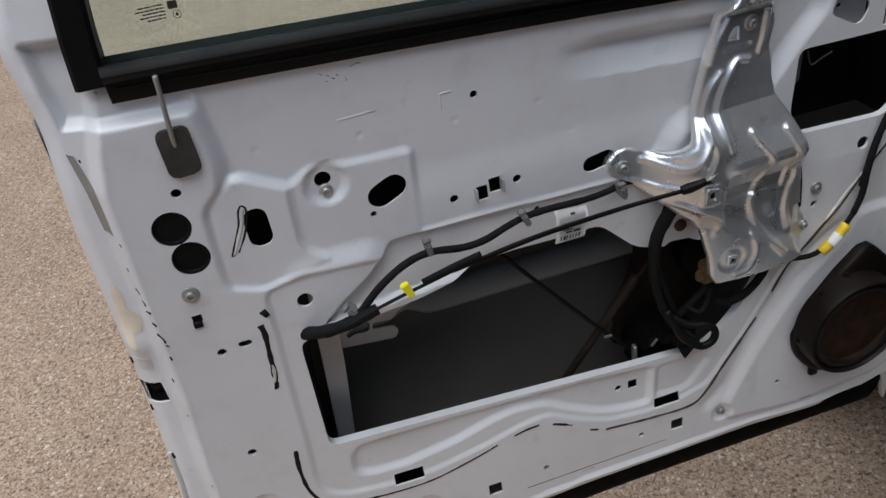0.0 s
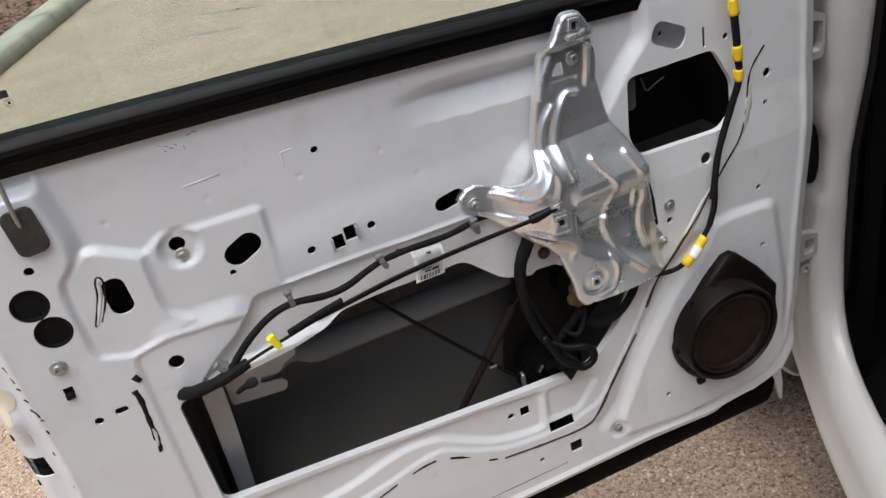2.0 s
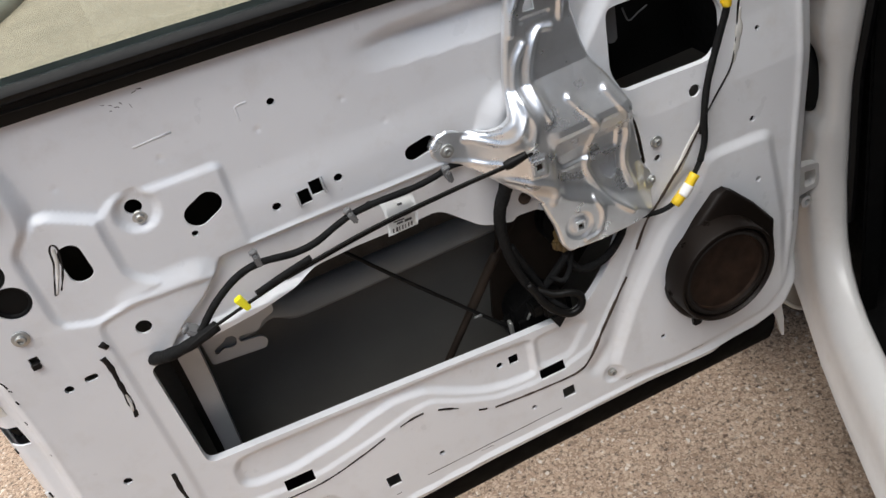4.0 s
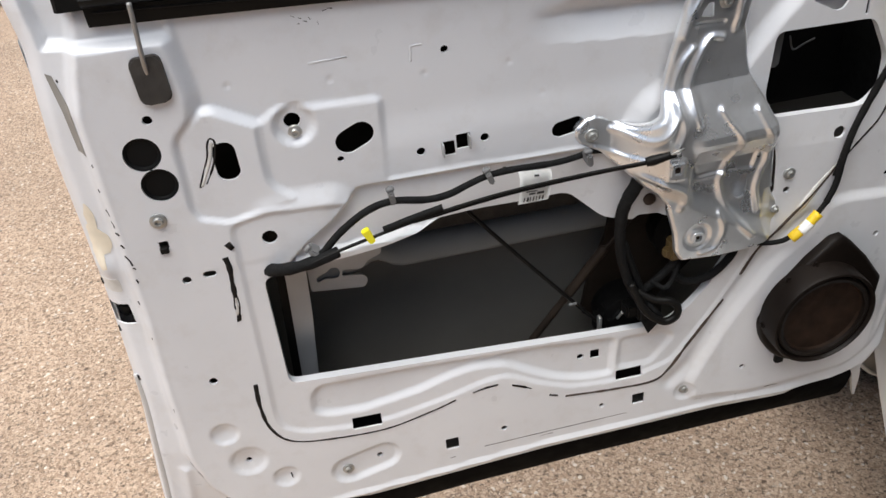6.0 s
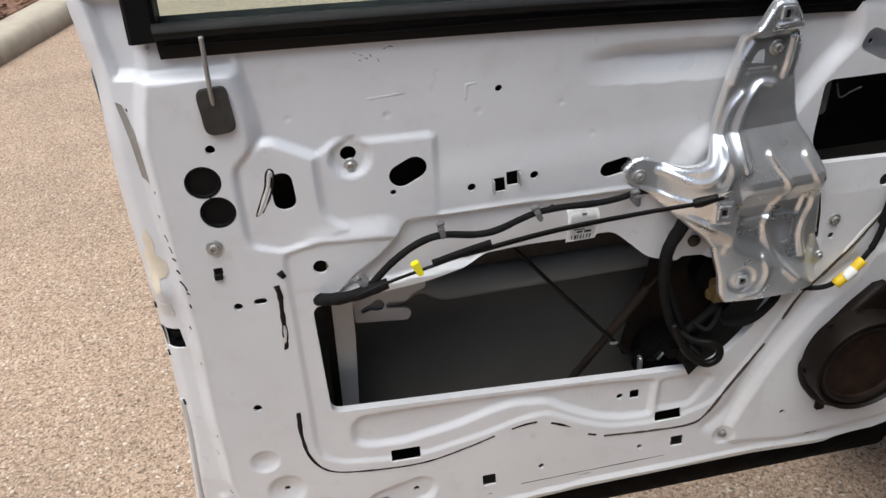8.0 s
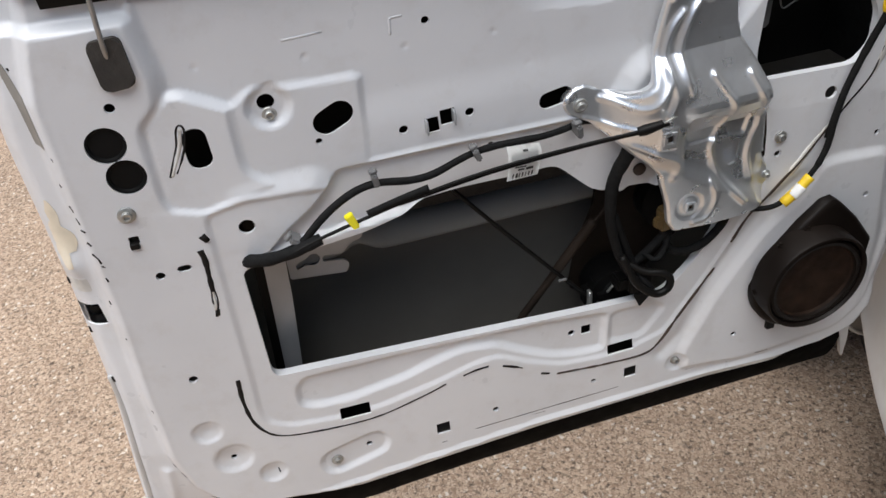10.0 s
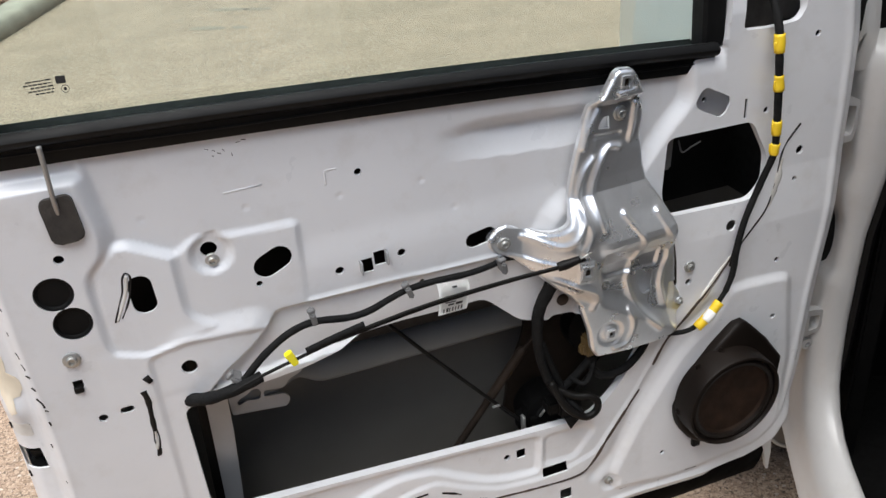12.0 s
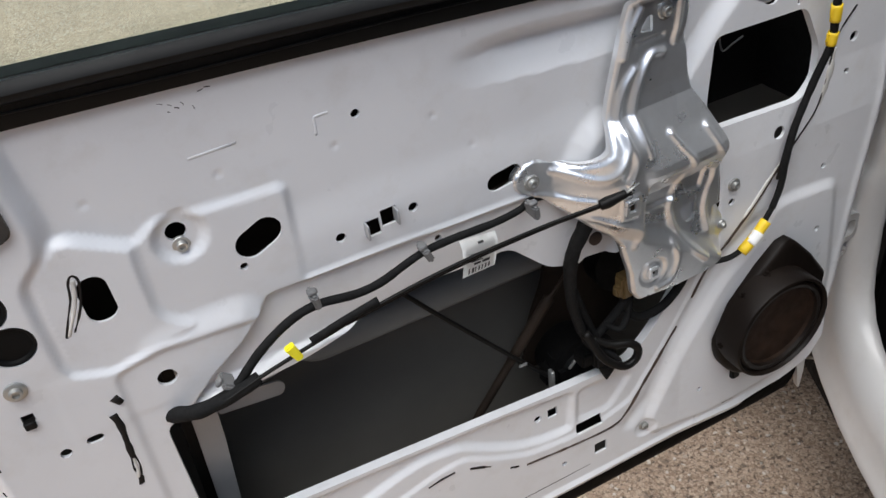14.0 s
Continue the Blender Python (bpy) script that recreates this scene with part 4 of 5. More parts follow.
bead("sealant_bead", [(0.630, 0.488), (0.704, 0.480), (0.768, 0.478), (0.794, 0.495), (0.825, 0.542), (0.874, 0.609)], lambda f: 0.0019 + 0.0010 * f, RUSTY, "brown-stained line of old sealant")
bead("sealant_bead", [(0.895, 0.650), (0.915, 0.690), (0.946, 0.726), (0.985, 0.774), (1.015, 0.813)], 0.0026, RUSTY, "brown-stained line of old sealant")
bead("sealant_bead", [(1.015, 0.813), (1.040, 0.844), (1.065, 0.874), (1.078, 0.915), (1.086, 0.960), (1.109, 0.991)], lambda f: 0.0016, SEALANT, "black line of old sealant")
bead("pale_sealant", [(0.966, 0.748), (0.995, 0.790), (1.030, 0.832), (1.062, 0.866)], lambda f: 0.0055 - 0.0045 * abs(2 * f - 0.4), BUTYL, "pale dried sealant", wobble=0.8, flat=0.2)
bead("pale_sealant", [(1.068, 0.875), (1.080, 0.91), (1.086, 0.945)], lambda f: 0.0050 * (1 - abs(2 * f - 1)) + 0.0015, BUTYL, "pale dried sealant", wobble=0.8, flat=0.25)
# a loop of clear old sealant, dark along its rim
bead("sealant_tail", [(0.219, 0.994), (0.215, 0.978), (0.207, 0.960), (0.197, 0.942)], lambda f: 0.0022 - 0.0004 * f, BUTYL, "pale clear strip of dried sealant", wobble=0.5, flat=0.4)
bead("sealant_tail", [(0.1950, 0.941), (0.2035, 0.961), (0.2110, 0.977), (0.2145, 0.992), (0.2190, 0.9985), (0.2230, 0.993), (0.2195, 0.976), (0.2125, 0.960), (0.203, 0.944)], 0.0011, SEALANT, "black rim of the sealant strip", wobble=0.7)
bead("sealant_tail", [(0.201, 0.845), (0.203, 0.83), (0.2015, 0.805), (0.2005, 0.785)], lambda f: 0.0036 - 0.0006 * f, SEALANT, "black strip of dried sealant", wobble=0.5, flat=0.6)
bead("sealant_tail", [(0.2005, 0.785), (0.1995, 0.770), (0.197, 0.757)], lambda f: 0.0018, BUTYL, "smeared end of the sealant strip", wobble=0.7)
bead("sealant_tail", [(0.2000, 0.790), (0.1968, 0.772), (0.1985, 0.760), (0.1960, 0.747)], lambda f: 0.0011 + 0.0012 * (f > 0.75), SEALANT, "", wobble=0.6)
bead("sealant_tail", [(0.2020, 0.790), (0.2030, 0.774), (0.2005, 0.760), (0.1985, 0.748)], lambda f: 0.0011 + 0.0012 * (f > 0.75), SEALANT, "", wobble=0.6)
bead("sealant_tail", [(0.2075, 0.864), (0.2125, 0.855)], 0.0038, SEALANT, "", 4, flat=0.5)

for pts in ([(0.340, 1.062), (0.383, 1.0628)], [(0.4535, 1.045), (0.454, 1.054), (0.4542, 1.0625)], [(0.4542, 1.0625), (0.461, 1.0632), (0.468, 1.063)]):
    bead("stamped_mark", pts, 0.0013, WHITE, "", 5, wobble=0.0, flat=0.4)

# scratches, stains and patches on the latch side
for x, z, dx, dz, r in ((0.083, 1.06, 0.001, 0.006, 0.0012), (0.085, 1.02, 0.001, 0.007, 0.0011), (0.0875, 0.958, 0.001, 0.004, 0.001), (0.089, 0.93, 0.002, 0.008, 0.0013), (0.0905, 0.915, 0.002, 0.008, 0.0016), (0.0925, 0.885, 0.003, 0.005, 0.0018), (0.094, 0.865, 0.005, 0.014, 0.0016), (0.0875, 0.800, 0.001, 0.005, 0.0012), (0.0785, 0.505, 0.004, 0.006, 0.0009), (0.087, 0.488, 0.006, 0.008, 0.0009), (0.116, 0.432, 0.01, 0.006, 0.0009), (0.21, 0.448, 0.001, 0.010, 0.0014), (0.333, 1.1155, 0.004, 0.002, 0.0005), (0.340, 1.1125, 0.003, 0.002, 0.0005), (0.345, 1.1085, 0.004, 0.002, 0.0006), (0.350, 1.111, 0.002, 0.003, 0.0004), (0.367, 1.1175, 0.005, -0.001, 0.0006), (0.373, 1.1185, 0.005, 0.001, 0.0007), (0.358, 1.105, 0.001, 0.004, 0.0005), (0.338, 1.107, 0.002, 0.001, 0.0005), (0.0955, 0.835, 0.001, 0.006, 0.0012), (0.0885, 0.745, 0.001, 0.003, 0.001), (0.0905, 0.99, 0.001, 0.004, 0.0008), (0.082, 1.085, 0.001, 0.003, 0.001), (0.097, 0.853, 0.003, 0.003, 0.0016), (0.0915, 0.902, 0.004, 0.003, 0.0014), (0.083, 0.62, 0.001, 0.005, 0.0008), (0.60, 0.4155, 0.02, 0.0, 0.0005), (0.85, 0.418, 0.012, 0.0, 0.0008), (0.97, 0.421, 0.02, -0.001, 0.001), (0.45, 0.412, 0.008, 0.0, 0.0007)):
    bead("paint_chip", [(x - dx / 2, z + dz / 2), (x + dx / 4, z), (x + dx / 2, z - dz / 2)], r * 0.7, SEALANT, "", 4, wobble=0.9, flat=0.3)


def on_panel(name, poly, mat, label, lift=0.0008, step=0.006):
    """A thin film that follows the panel."""
    f = pressed_sheet(name, poly, [], lambda x, z: panel_depth(x, z) - lift, step, mat, door, [], label, 0.0006)
    return f


on_panel("grey_patch", [(0.0715, 1.094), (0.078, 1.091), (0.085, 1.055), (0.0865, 1.000), (0.079, 1.006), (0.077, 1.05)], FOIL_AND_SHADE_GREY, "grey foil patch on the flange")
for k, (cx, cz, w, h) in enumerate(((0.0635, 0.918, 0.006, 0.020), (0.0600, 0.890, 0.007, 0.026), (0.0685, 0.886, 0.010, 0.016), (0.0590, 0.868, 0.006, 0.020))):
    blob = [(cx + w * math.cos(a) * (1 + 0.35 * noise.noise(Vector((math.cos(a) * 2, math.sin(a) * 2, k * 3.1)))), cz + h * math.sin(a) * (1 + 0.35 * noise.noise(Vector((math.cos(a) * 2, math.sin(a) * 2, k * 5.7))))) for a in np.linspace(0, 2 * math.pi, 18)[:-1]]
    on_panel("grease_stain", blob, TAN, "tan grease stain on the flange", 0.0008, 0.003)
bead("edge_hem", [(0.0465, 0.672), (0.0455, 0.62), (0.040, 0.56), (0.033, 0.49), (0.026, 0.42), (0.020, 0.382)], 0.0045, BODY_WHITE, "white plastic edging on the door flange", 8, wobble=0.0, flat=0.6)
bead("hem_line", [(0.50, 0.4205), (0.60, 0.4215), (0.73, 0.4225)], 0.0006, SEALANT, "thin dark seam above the hem", 8, wobble=0.5)
for x, z in ((0.0475, 0.822), (0.0470, 0.748), (0.049, 0.668)):
    bead("paint_chip", [(x, z + 0.004), (x + 0.001, z - 0.004)], 0.0022, SEALANT, "", 4, wobble=0.5, flat=0.5)
on_panel("dull_patch", rounded(0.060, 0.822, 0.022, 0.020, 0.003), BUTYL, "dull cream patch on the flange")

# ---- things fixed to the door ----
def grommet_rod():
    t = thing("lock_rod", (0.175, -0.01, 1.05), "thin grey metal lock rod standing out of a foam grommet", "lock rod")
    y = depth_at(0.175, 1.08)
    tube("rod", [(0.1795, y - 0.014, 1.163), (0.1785, y - 0.013, 1.14), (0.1765, y - 0.010, 1.105), (0.1755, y - 0.002, 1.082)], 0.0026, ROD, t, "", 10)
    g = slab("grommet", rounded(0.1770, 1.0785, 0.033, 0.052, 0.008, 3), y - 0.006, y + 0.004, FOAM, t, "dark brown-grey foam grommet", 0.002)


grommet_rod()


def speaker():
    t = thing("door_speaker", (1.02, -0.01, 0.57), "round black speaker in a dusty plastic pod", "speaker")
    y = depth_at(1.02, 0.47) - 0.0005
    cx, cz = 1.016, 0.571
    tear = [(cx + 0.092 * math.cos(a), cz + 0.092 * math.sin(a)) for a in np.linspace(math.pi * 1.0, 2.06 * math.pi, 30)]
    tear += [(1.108, 0.615), (1.075, 0.66), (1.045, 0.692), (1.032, 0.702), (1.016, 0.70), (0.985, 0.672), (0.945, 0.625)]
    n = len(tear)
    verts, faces = [], []
    for s, yy, sx, sz in ((1.0, y, 0, 0), (1.0, y - 0.012, 0, 0), (0.97, y - 0.016, 0, 0), (0.93, y - 0.018, 0, 0)):
        verts += [(cx + (a - cx) * s, yy, cz + (b - cz) * s) for a, b in tear]
    for k in range(3):
        for i in range(n):
            j = (i + 1) % n
            faces.append((k * n + i, k * n + j, (k + 1) * n + j, (k + 1) * n + i))
    faces.append(tuple(range(3 * n, 4 * n)))
    bm = bmesh.new()
    me = bpy.data.meshes.new("tmp")
    me.from_pydata(verts, [], faces)
    bm.from_mesh(me)
    bpy.data.meshes.remove(me)
    part("mounting_plate", bm, POD, t, "teardrop black plastic mounting plate", 40)
    q = (1.001, 0.588)
    lathe("pod_ring", *q, [(0.080, y - 0.010), (0.0795, y - 0.046), (0.078, y - 0.050), (0.0755, y - 0.051), (0.0735, y - 0.048), (0.0725, y - 0.040), (0.072, y - 0.020)], POD, t, "", 56, False)
    lathe("surround", *q, [(0.0722, y - 0.040), (0.0712, y - 0.046), (0.068, y - 0.0475), (0.063, y - 0.0465), (0.0615, y - 0.040)], POD, t, "dusty brown-black cone surround", 56, False)
    lathe("cone", *q, [(0.062, y - 0.042), (0.060, y - 0.038), (0.050, y - 0.0365), (0.030, y - 0.034), (0.012, y - 0.032), (0.001, y - 0.032)], CONE, t, "dark brown paper cone", 48, False)
    for a in (2.25, 1.7, 3.3):
        px, pz = q[0] + 0.079 * math.cos(a), q[1] + 0.079 * math.sin(a)
        block("lug", px - 0.005, px + 0.005, y - 0.024, y - 0.014, pz - 0.005, pz + 0.005, POD, t, bevel=0.003)
    block("mounting_tab", 0.962, 0.976, y - 0.010, y - 0.001, 0.478, 0.498, PLASTIC, t, bevel=0.002)
    bolt("screw", 0.951, y - 0.012, 0.60, 0.005, t, PLASTIC)


speaker()


def regulator():
    """The pressed galvanised plate that carries the window regulator and inner handle."""
    t = thing("regulator_plate", (0.80, -0.02, 0.85), "shiny galvanised pressed steel window regulator plate bolted to the door", "regulator plate")
    out = soften(
        [(0.806, 1.123), (0.812, 1.126), (0.831, 1.124), (0.839, 1.112), (0.852, 1.086), (0.858, 1.061), (0.855, 1.035), (0.860, 0.991), (0.866, 0.966), (0.879, 0.943), (0.896, 0.907), (0.908, 0.870), (0.914, 0.835), (0.916, 0.805), (0.924, 0.784), (0.938, 0.764), (0.937, 0.745), (0.915, 0.726), (0.886, 0.718), (0.831, 0.717), (0.783, 0.721),
         (0.775, 0.735), (0.771, 0.766), (0.762, 0.796), (0.757, 0.814), (0.743, 0.832), (0.729, 0.842), (0.684, 0.884), (0.653, 0.903), (0.645, 0.915), (0.648, 0.927), (0.659, 0.938), (0.672, 0.941), (0.692, 0.934), (0.706, 0.925), (0.719, 0.924), (0.731, 0.930), (0.741, 0.940), (0.749, 0.964), (0.757, 1.001), (0.764, 1.029), (0.771, 1.059), (0.781, 1.089), (0.792, 1.100)],
        0.004,
    )
    ribs = [
        ([(0.783, 1.016), (0.771, 1.001), (0.763, 0.980), (0.761, 0.959), (0.766, 0.935), (0.766, 0.922), (0.759, 0.903)], 0.0050, 0.0042),
        ([(0.822, 1.023), (0.807, 1.025), (0.795, 1.011), (0.786, 0.990), (0.781, 0.968), (0.783, 0.947), (0.788, 0.926)], 0.0050, 0.0042),
        ([(0.821, 0.937), (0.829, 0.923), (0.843, 0.902), (0.848, 0.875), (0.841, 0.852), (0.833, 0.833), (0.835, 0.818), (0.843, 0.796), (0.861, 0.769), (0.883, 0.744)], 0.0045, 0.0040),
        ([(0.869, 0.930), (0.879, 0.909), (0.892, 0.883), (0.898, 0.850), (0.891, 0.825), (0.889, 0.803), (0.897, 0.771)], 0.0045, 0.0040),
        ([(0.790, 1.077), (0.778, 1.056), (0.771, 1.032)], 0.0040, 0.0036),
        ([(0.844, 1.076), (0.841, 1.053), (0.838, 1.028)], 0.0040, 0.0034),
        ([(0.693, 0.920), (0.718, 0.912), (0.734, 0.913), (0.747, 0.924), (0.758, 0.940), (0.760, 0.956)], 0.0040, 0.0040),
        ([(0.672, 0.898), (0.704, 0.885), (0.725, 0.884)], 0.0030, 0.0034),
        ([(0.722, 0.862), (0.732, 0.859), (0.769, 0.841), (0.779, 0.822), (0.775, 0.808)], 0.0040, 0.0044),
        ([(0.833, 0.787), (0.839, 0.761), (0.830, 0.736), (0.810, 0.731)], 0.0036, 0.0036),
    ]
    ribs = [([tuple(p) for p in curve_points(r, 5)], h, w) for r, h, w in ribs]
    holes = [rounded(0.821, 1.110, 0.008, 0.010, 0.001, -8), soften([(0.791, 1.051), (0.807, 1.049), (0.806, 1.066), (0.799, 1.066), (0.793, 1.058)], 0.002), rounded(0.760, 0.873, 0.009, 0.010, 0.001, -4),
             soften([(0.850, 0.821), (0.854, 0.805), (0.865, 0.793), (0.875, 0.797), (0.877, 0.829), (0.868, 0.833), (0.864, 0.818), (0.857, 0.823)], 0.004), rounded(0.804, 0.755, 0.008, 0.010, 0.001, -5)]
    FACET = soften([(0.790, 0.889), (0.885, 0.870), (0.880, 0.838), (0.836, 0.843), (0.800, 0.842), (0.786, 0.859)], 0.004)
    ease = lambda v: np.clip(v, 0, 1) ** 2 * (3 - 2 * np.clip(v, 0, 1))

    def depth(x, z):
        # a proud column beside the drum, a flatter main sheet with a bulge across it, a proud foot, and arms stepped back
        fold = np.interp(z, [0.835, 0.860, 0.878, 0.893, 0.900, 0.908, 0.968, 0.985, 1.04], [-0.020, -0.023, -0.034, -0.0445, -0.0465, -0.0455, -0.0130, -0.0115, -0.011])
        main = fold + 0.06 * (np.clip(x, 0.78, 0.93) - 0.84)
        y = main + (-0.045 - main) * ease((0.798 - x) / 0.022) * ease((0.975 - z) / 0.06)
        y += (-0.035 - y) * ease((0.838 - 0.62 * (x - 0.775) - z) / 0.026)
        y -= 0.015 * ease((z - 1.080) / 0.014)
        y += 0.003 * np.exp(-(((z - 1.030) / 0.010) ** 2)) * (x > 0.79)
        y += 0.004 * inside_step(FACET, x, z, 0.006)
        y += (0.004 - y) * ease((0.752 - x) / 0.062)
        # the arm's two long folds towards the latch side
        y -= 0.006 * ease((x - 0.672) / 0.03) * ease((0.745 - x) / 0.03) * np.clip((0.905 - z) / 0.03, -1, 1)
        # dished ring round the lower bolt and the square seats of the others
        y += 0.0030 * inside_step(disc(0.803, 0.757, 0.019), x, z, 0.006)
        y -= 0.0022 * inside_step(disc(0.803, 0.757, 0.011), x, z, 0.004)
        y -= 0.0025 * inside_step(rounded(0.760, 0.873, 0.024, 0.030, 0.004, -4), x, z, 0.005)
        y += 0.008 * ease((x - 0.902) / 0.020) * (z < 0.80)
        y -= 0.003 * np.exp(-((line_distance([(0.812, 1.098), (0.833, 1.100)], x, z) / 0.003) ** 2))
        y += 0.0022 * np.exp(-((line_distance([(0.787, 1.042), (0.822, 1.040)], x, z) / 0.003) ** 2))
        for r, h, w in ribs:
            y -= h * np.exp(-((line_distance(r, x, z) / w) ** 2))
        e = -side_distance(out, x, z)
        y += 0.0045 * np.clip(1 - e / 0.0045, 0, 1) ** 2
        return y

    plate = pressed_sheet("plate", out, holes, depth, 0.0019, STEEL, t, [0.004] * len(holes), "", 0.007)
    at = lambda x, z: float(depth(np.array([x]), np.array([z]))[0])
    for x, z, r in ((0.822, 1.066, 0.0095), (0.667, 0.915, 0.009)):
        bolt("bolt", x, at(x, z), z, r, t)
    for x, z, s in ((0.821, 1.110, 0.0145), (0.760, 0.873, 0.0165), (0.804, 0.755, 0.0135)):
        y = at(x, z + 0.007)
        fr = pressed_sheet("nut_frame", rounded(x, z, s, s * 1.15, 0.002, -5), [rounded(x, z, s * 0.58, s * 0.66, 0.001, -5)], lambda u, w, y=y: np.full(u.shape, y - 0.0025), 0.003, STEEL, t, [0.004], "", 0.003)
        block("nut", x - s * 0.26, x + s * 0.26, y + 0.001, y + 0.006, z - s * 0.3, z + s * 0.3, BROWNROD, t, bevel=0.001, seg=1)
    # riveted lug on the hinge side and its brown stained edge
    slab("edge_tab", soften([(0.897, 0.900), (0.909, 0.886), (0.919, 0.848), (0.926, 0.805), (0.931, 0.799), (0.923, 0.782), (0.917, 0.792), (0.908, 0.84)], 0.003), -0.005, -0.001, BROWNROD, t, "brown-stained edge of the plate")
    bolt("rivet", 0.930, at(0.930, 0.757), 0.757, 0.006, t)


regulator()


def depth_line(pts, out):
    return [(x, depth_at(x, z) - out, z) for x, z in pts]


def harness():
    t = thing("wiring_harness", (0.45, -0.02, 0.86), "black cloth-taped wiring harness clipped across the door", "wiring harness")
    line = [(0.244, 0.03, 0.808), (0.262, -0.012, 0.819), (0.290, -0.02, 0.826), (0.312, -0.022, 0.834), (0.343, -0.022, 0.862), (0.376, -0.022, 0.883), (0.408, -0.020, 0.889), (0.449, -0.016, 0.880), (0.477, -0.014, 0.880), (0.507, -0.014, 0.890), (0.529, -0.014, 0.896), (0.559, -0.014, 0.898), (0.611, -0.010, 0.894), (0.645, -0.006, 0.8945), (0.668, 0.006, 0.892), (0.70, 0.010, 0.885)]
    tube("cable", line, lambda f: 0.0048 - 0.0008 * f, TAPE, t, "", 10, 8, wobble=0.12)
    tube("sleeve", [(0.236, 0.045, 0.788), (0.247, 0.006, 0.809), (0.270, -0.020, 0.822), (0.300, -0.026, 0.828), (0.335, -0.028, 0.838)], lambda f: 0.0088 - 0.002 * f, TAPE, t, "thicker taped sleeve", 10, 8, wobble=0.15)
    for x, z, turn in ((0.307, 0.838, 50), (0.4085, 0.894, 5), (0.529, 0.8965, 20), (0.655, 0.896, 5)):
        y = -0.016
        m = Matrix.Translation((x, y, z)) @ Matrix.Rotation(radians(-turn), 4, "Y") @ Matrix.Translation((-x, -y, -z))
        c = block("clip", x - 0.0035, x + 0.0035, y - 0.011, y + 0.012, z - 0.008, z + 0.008, CLIP, t, "grey plastic cable clip", 0.002, turn=m)
        block("clip_head", x - 0.005, x + 0.005, y - 0.006, y + 0.002, z + 0.0075, z + 0.0125, CLIP, c, bevel=0.0015, seg=1, turn=m)
    # folded paper flag label with rows of unreadable print
    lab = thing("cable_label", (0.585, -0.02, 0.88), "white printed paper label wrapped round the harness", "label")
    bm = bmesh.new()
    grid = []
    for j in range(9):
        f = j / 8
        row = []
        for i in range(9):
            u = i / 8
            x = 0.5645 + u * 0.040 - 0.004 * f + 0.002 * math.sin(3 * f)
            z = 0.8975 - 0.043 * f - 0.002 * u
            y = -0.0205 - 0.003 * math.sin(math.pi * min(1, f * 2.5)) - 0.004 * math.sin(2.2 * f + u) - 0.003 * f
            row.append(bm.verts.new((x, y, z)))
        grid.append(row)
    for a, b in zip(grid, grid[1:]):
        for i in range(8):
            bm.faces.new((a[i], a[i + 1], b[i + 1], b[i]))
    bmesh.ops.solidify(bm, geom=list(bm.faces), thickness=0.0004)
    sheet = part("paper", bm, PAPER, lab, smooth=60)

    def print_bar(u0, u1, f0, f1):
        vs = []
        for u, f in ((u0, f0), (u1, f0), (u1, f1), (u0, f1)):
            x = 0.5645 + u * 0.040 - 0.004 * f + 0.002 * math.sin(3 * f)
            z = 0.8975 - 0.043 * f - 0.002 * u
            y = -0.0205 - 0.003 * math.sin(math.pi * min(1, f * 2.5)) - 0.004 * math.sin(2.2 * f + u) - 0.003 * f
            vs.append((x, y - 0.0009, z))
        link_mesh("print_bar", vs + [(a, b + 0.0004, c) for a, b, c in vs], [(0, 1, 2, 3), (0, 4, 5, 1), (2, 6, 7, 3)], INK, sheet, smooth=False)

    rng = random.Random(8)
    for k in range(12):
        u = 0.16 + 0.055 * k
        print_bar(u, u + rng.uniform(0.012, 0.035), 0.40, 0.55)
    print_bar(0.2, 0.55, 0.60, 0.63)
    print_bar(0.3, 0.5, 0.67, 0.72)
    print_bar(0.55, 0.78, 0.66, 0.73)
    for k in range(7):
        print_bar(0.15 + 0.1 * k, 0.15 + 0.1 * k + rng.uniform(0.03, 0.08), 0.80, 0.93)
    print_bar(0.45, 0.6, 0.1, 0.15)


harness()


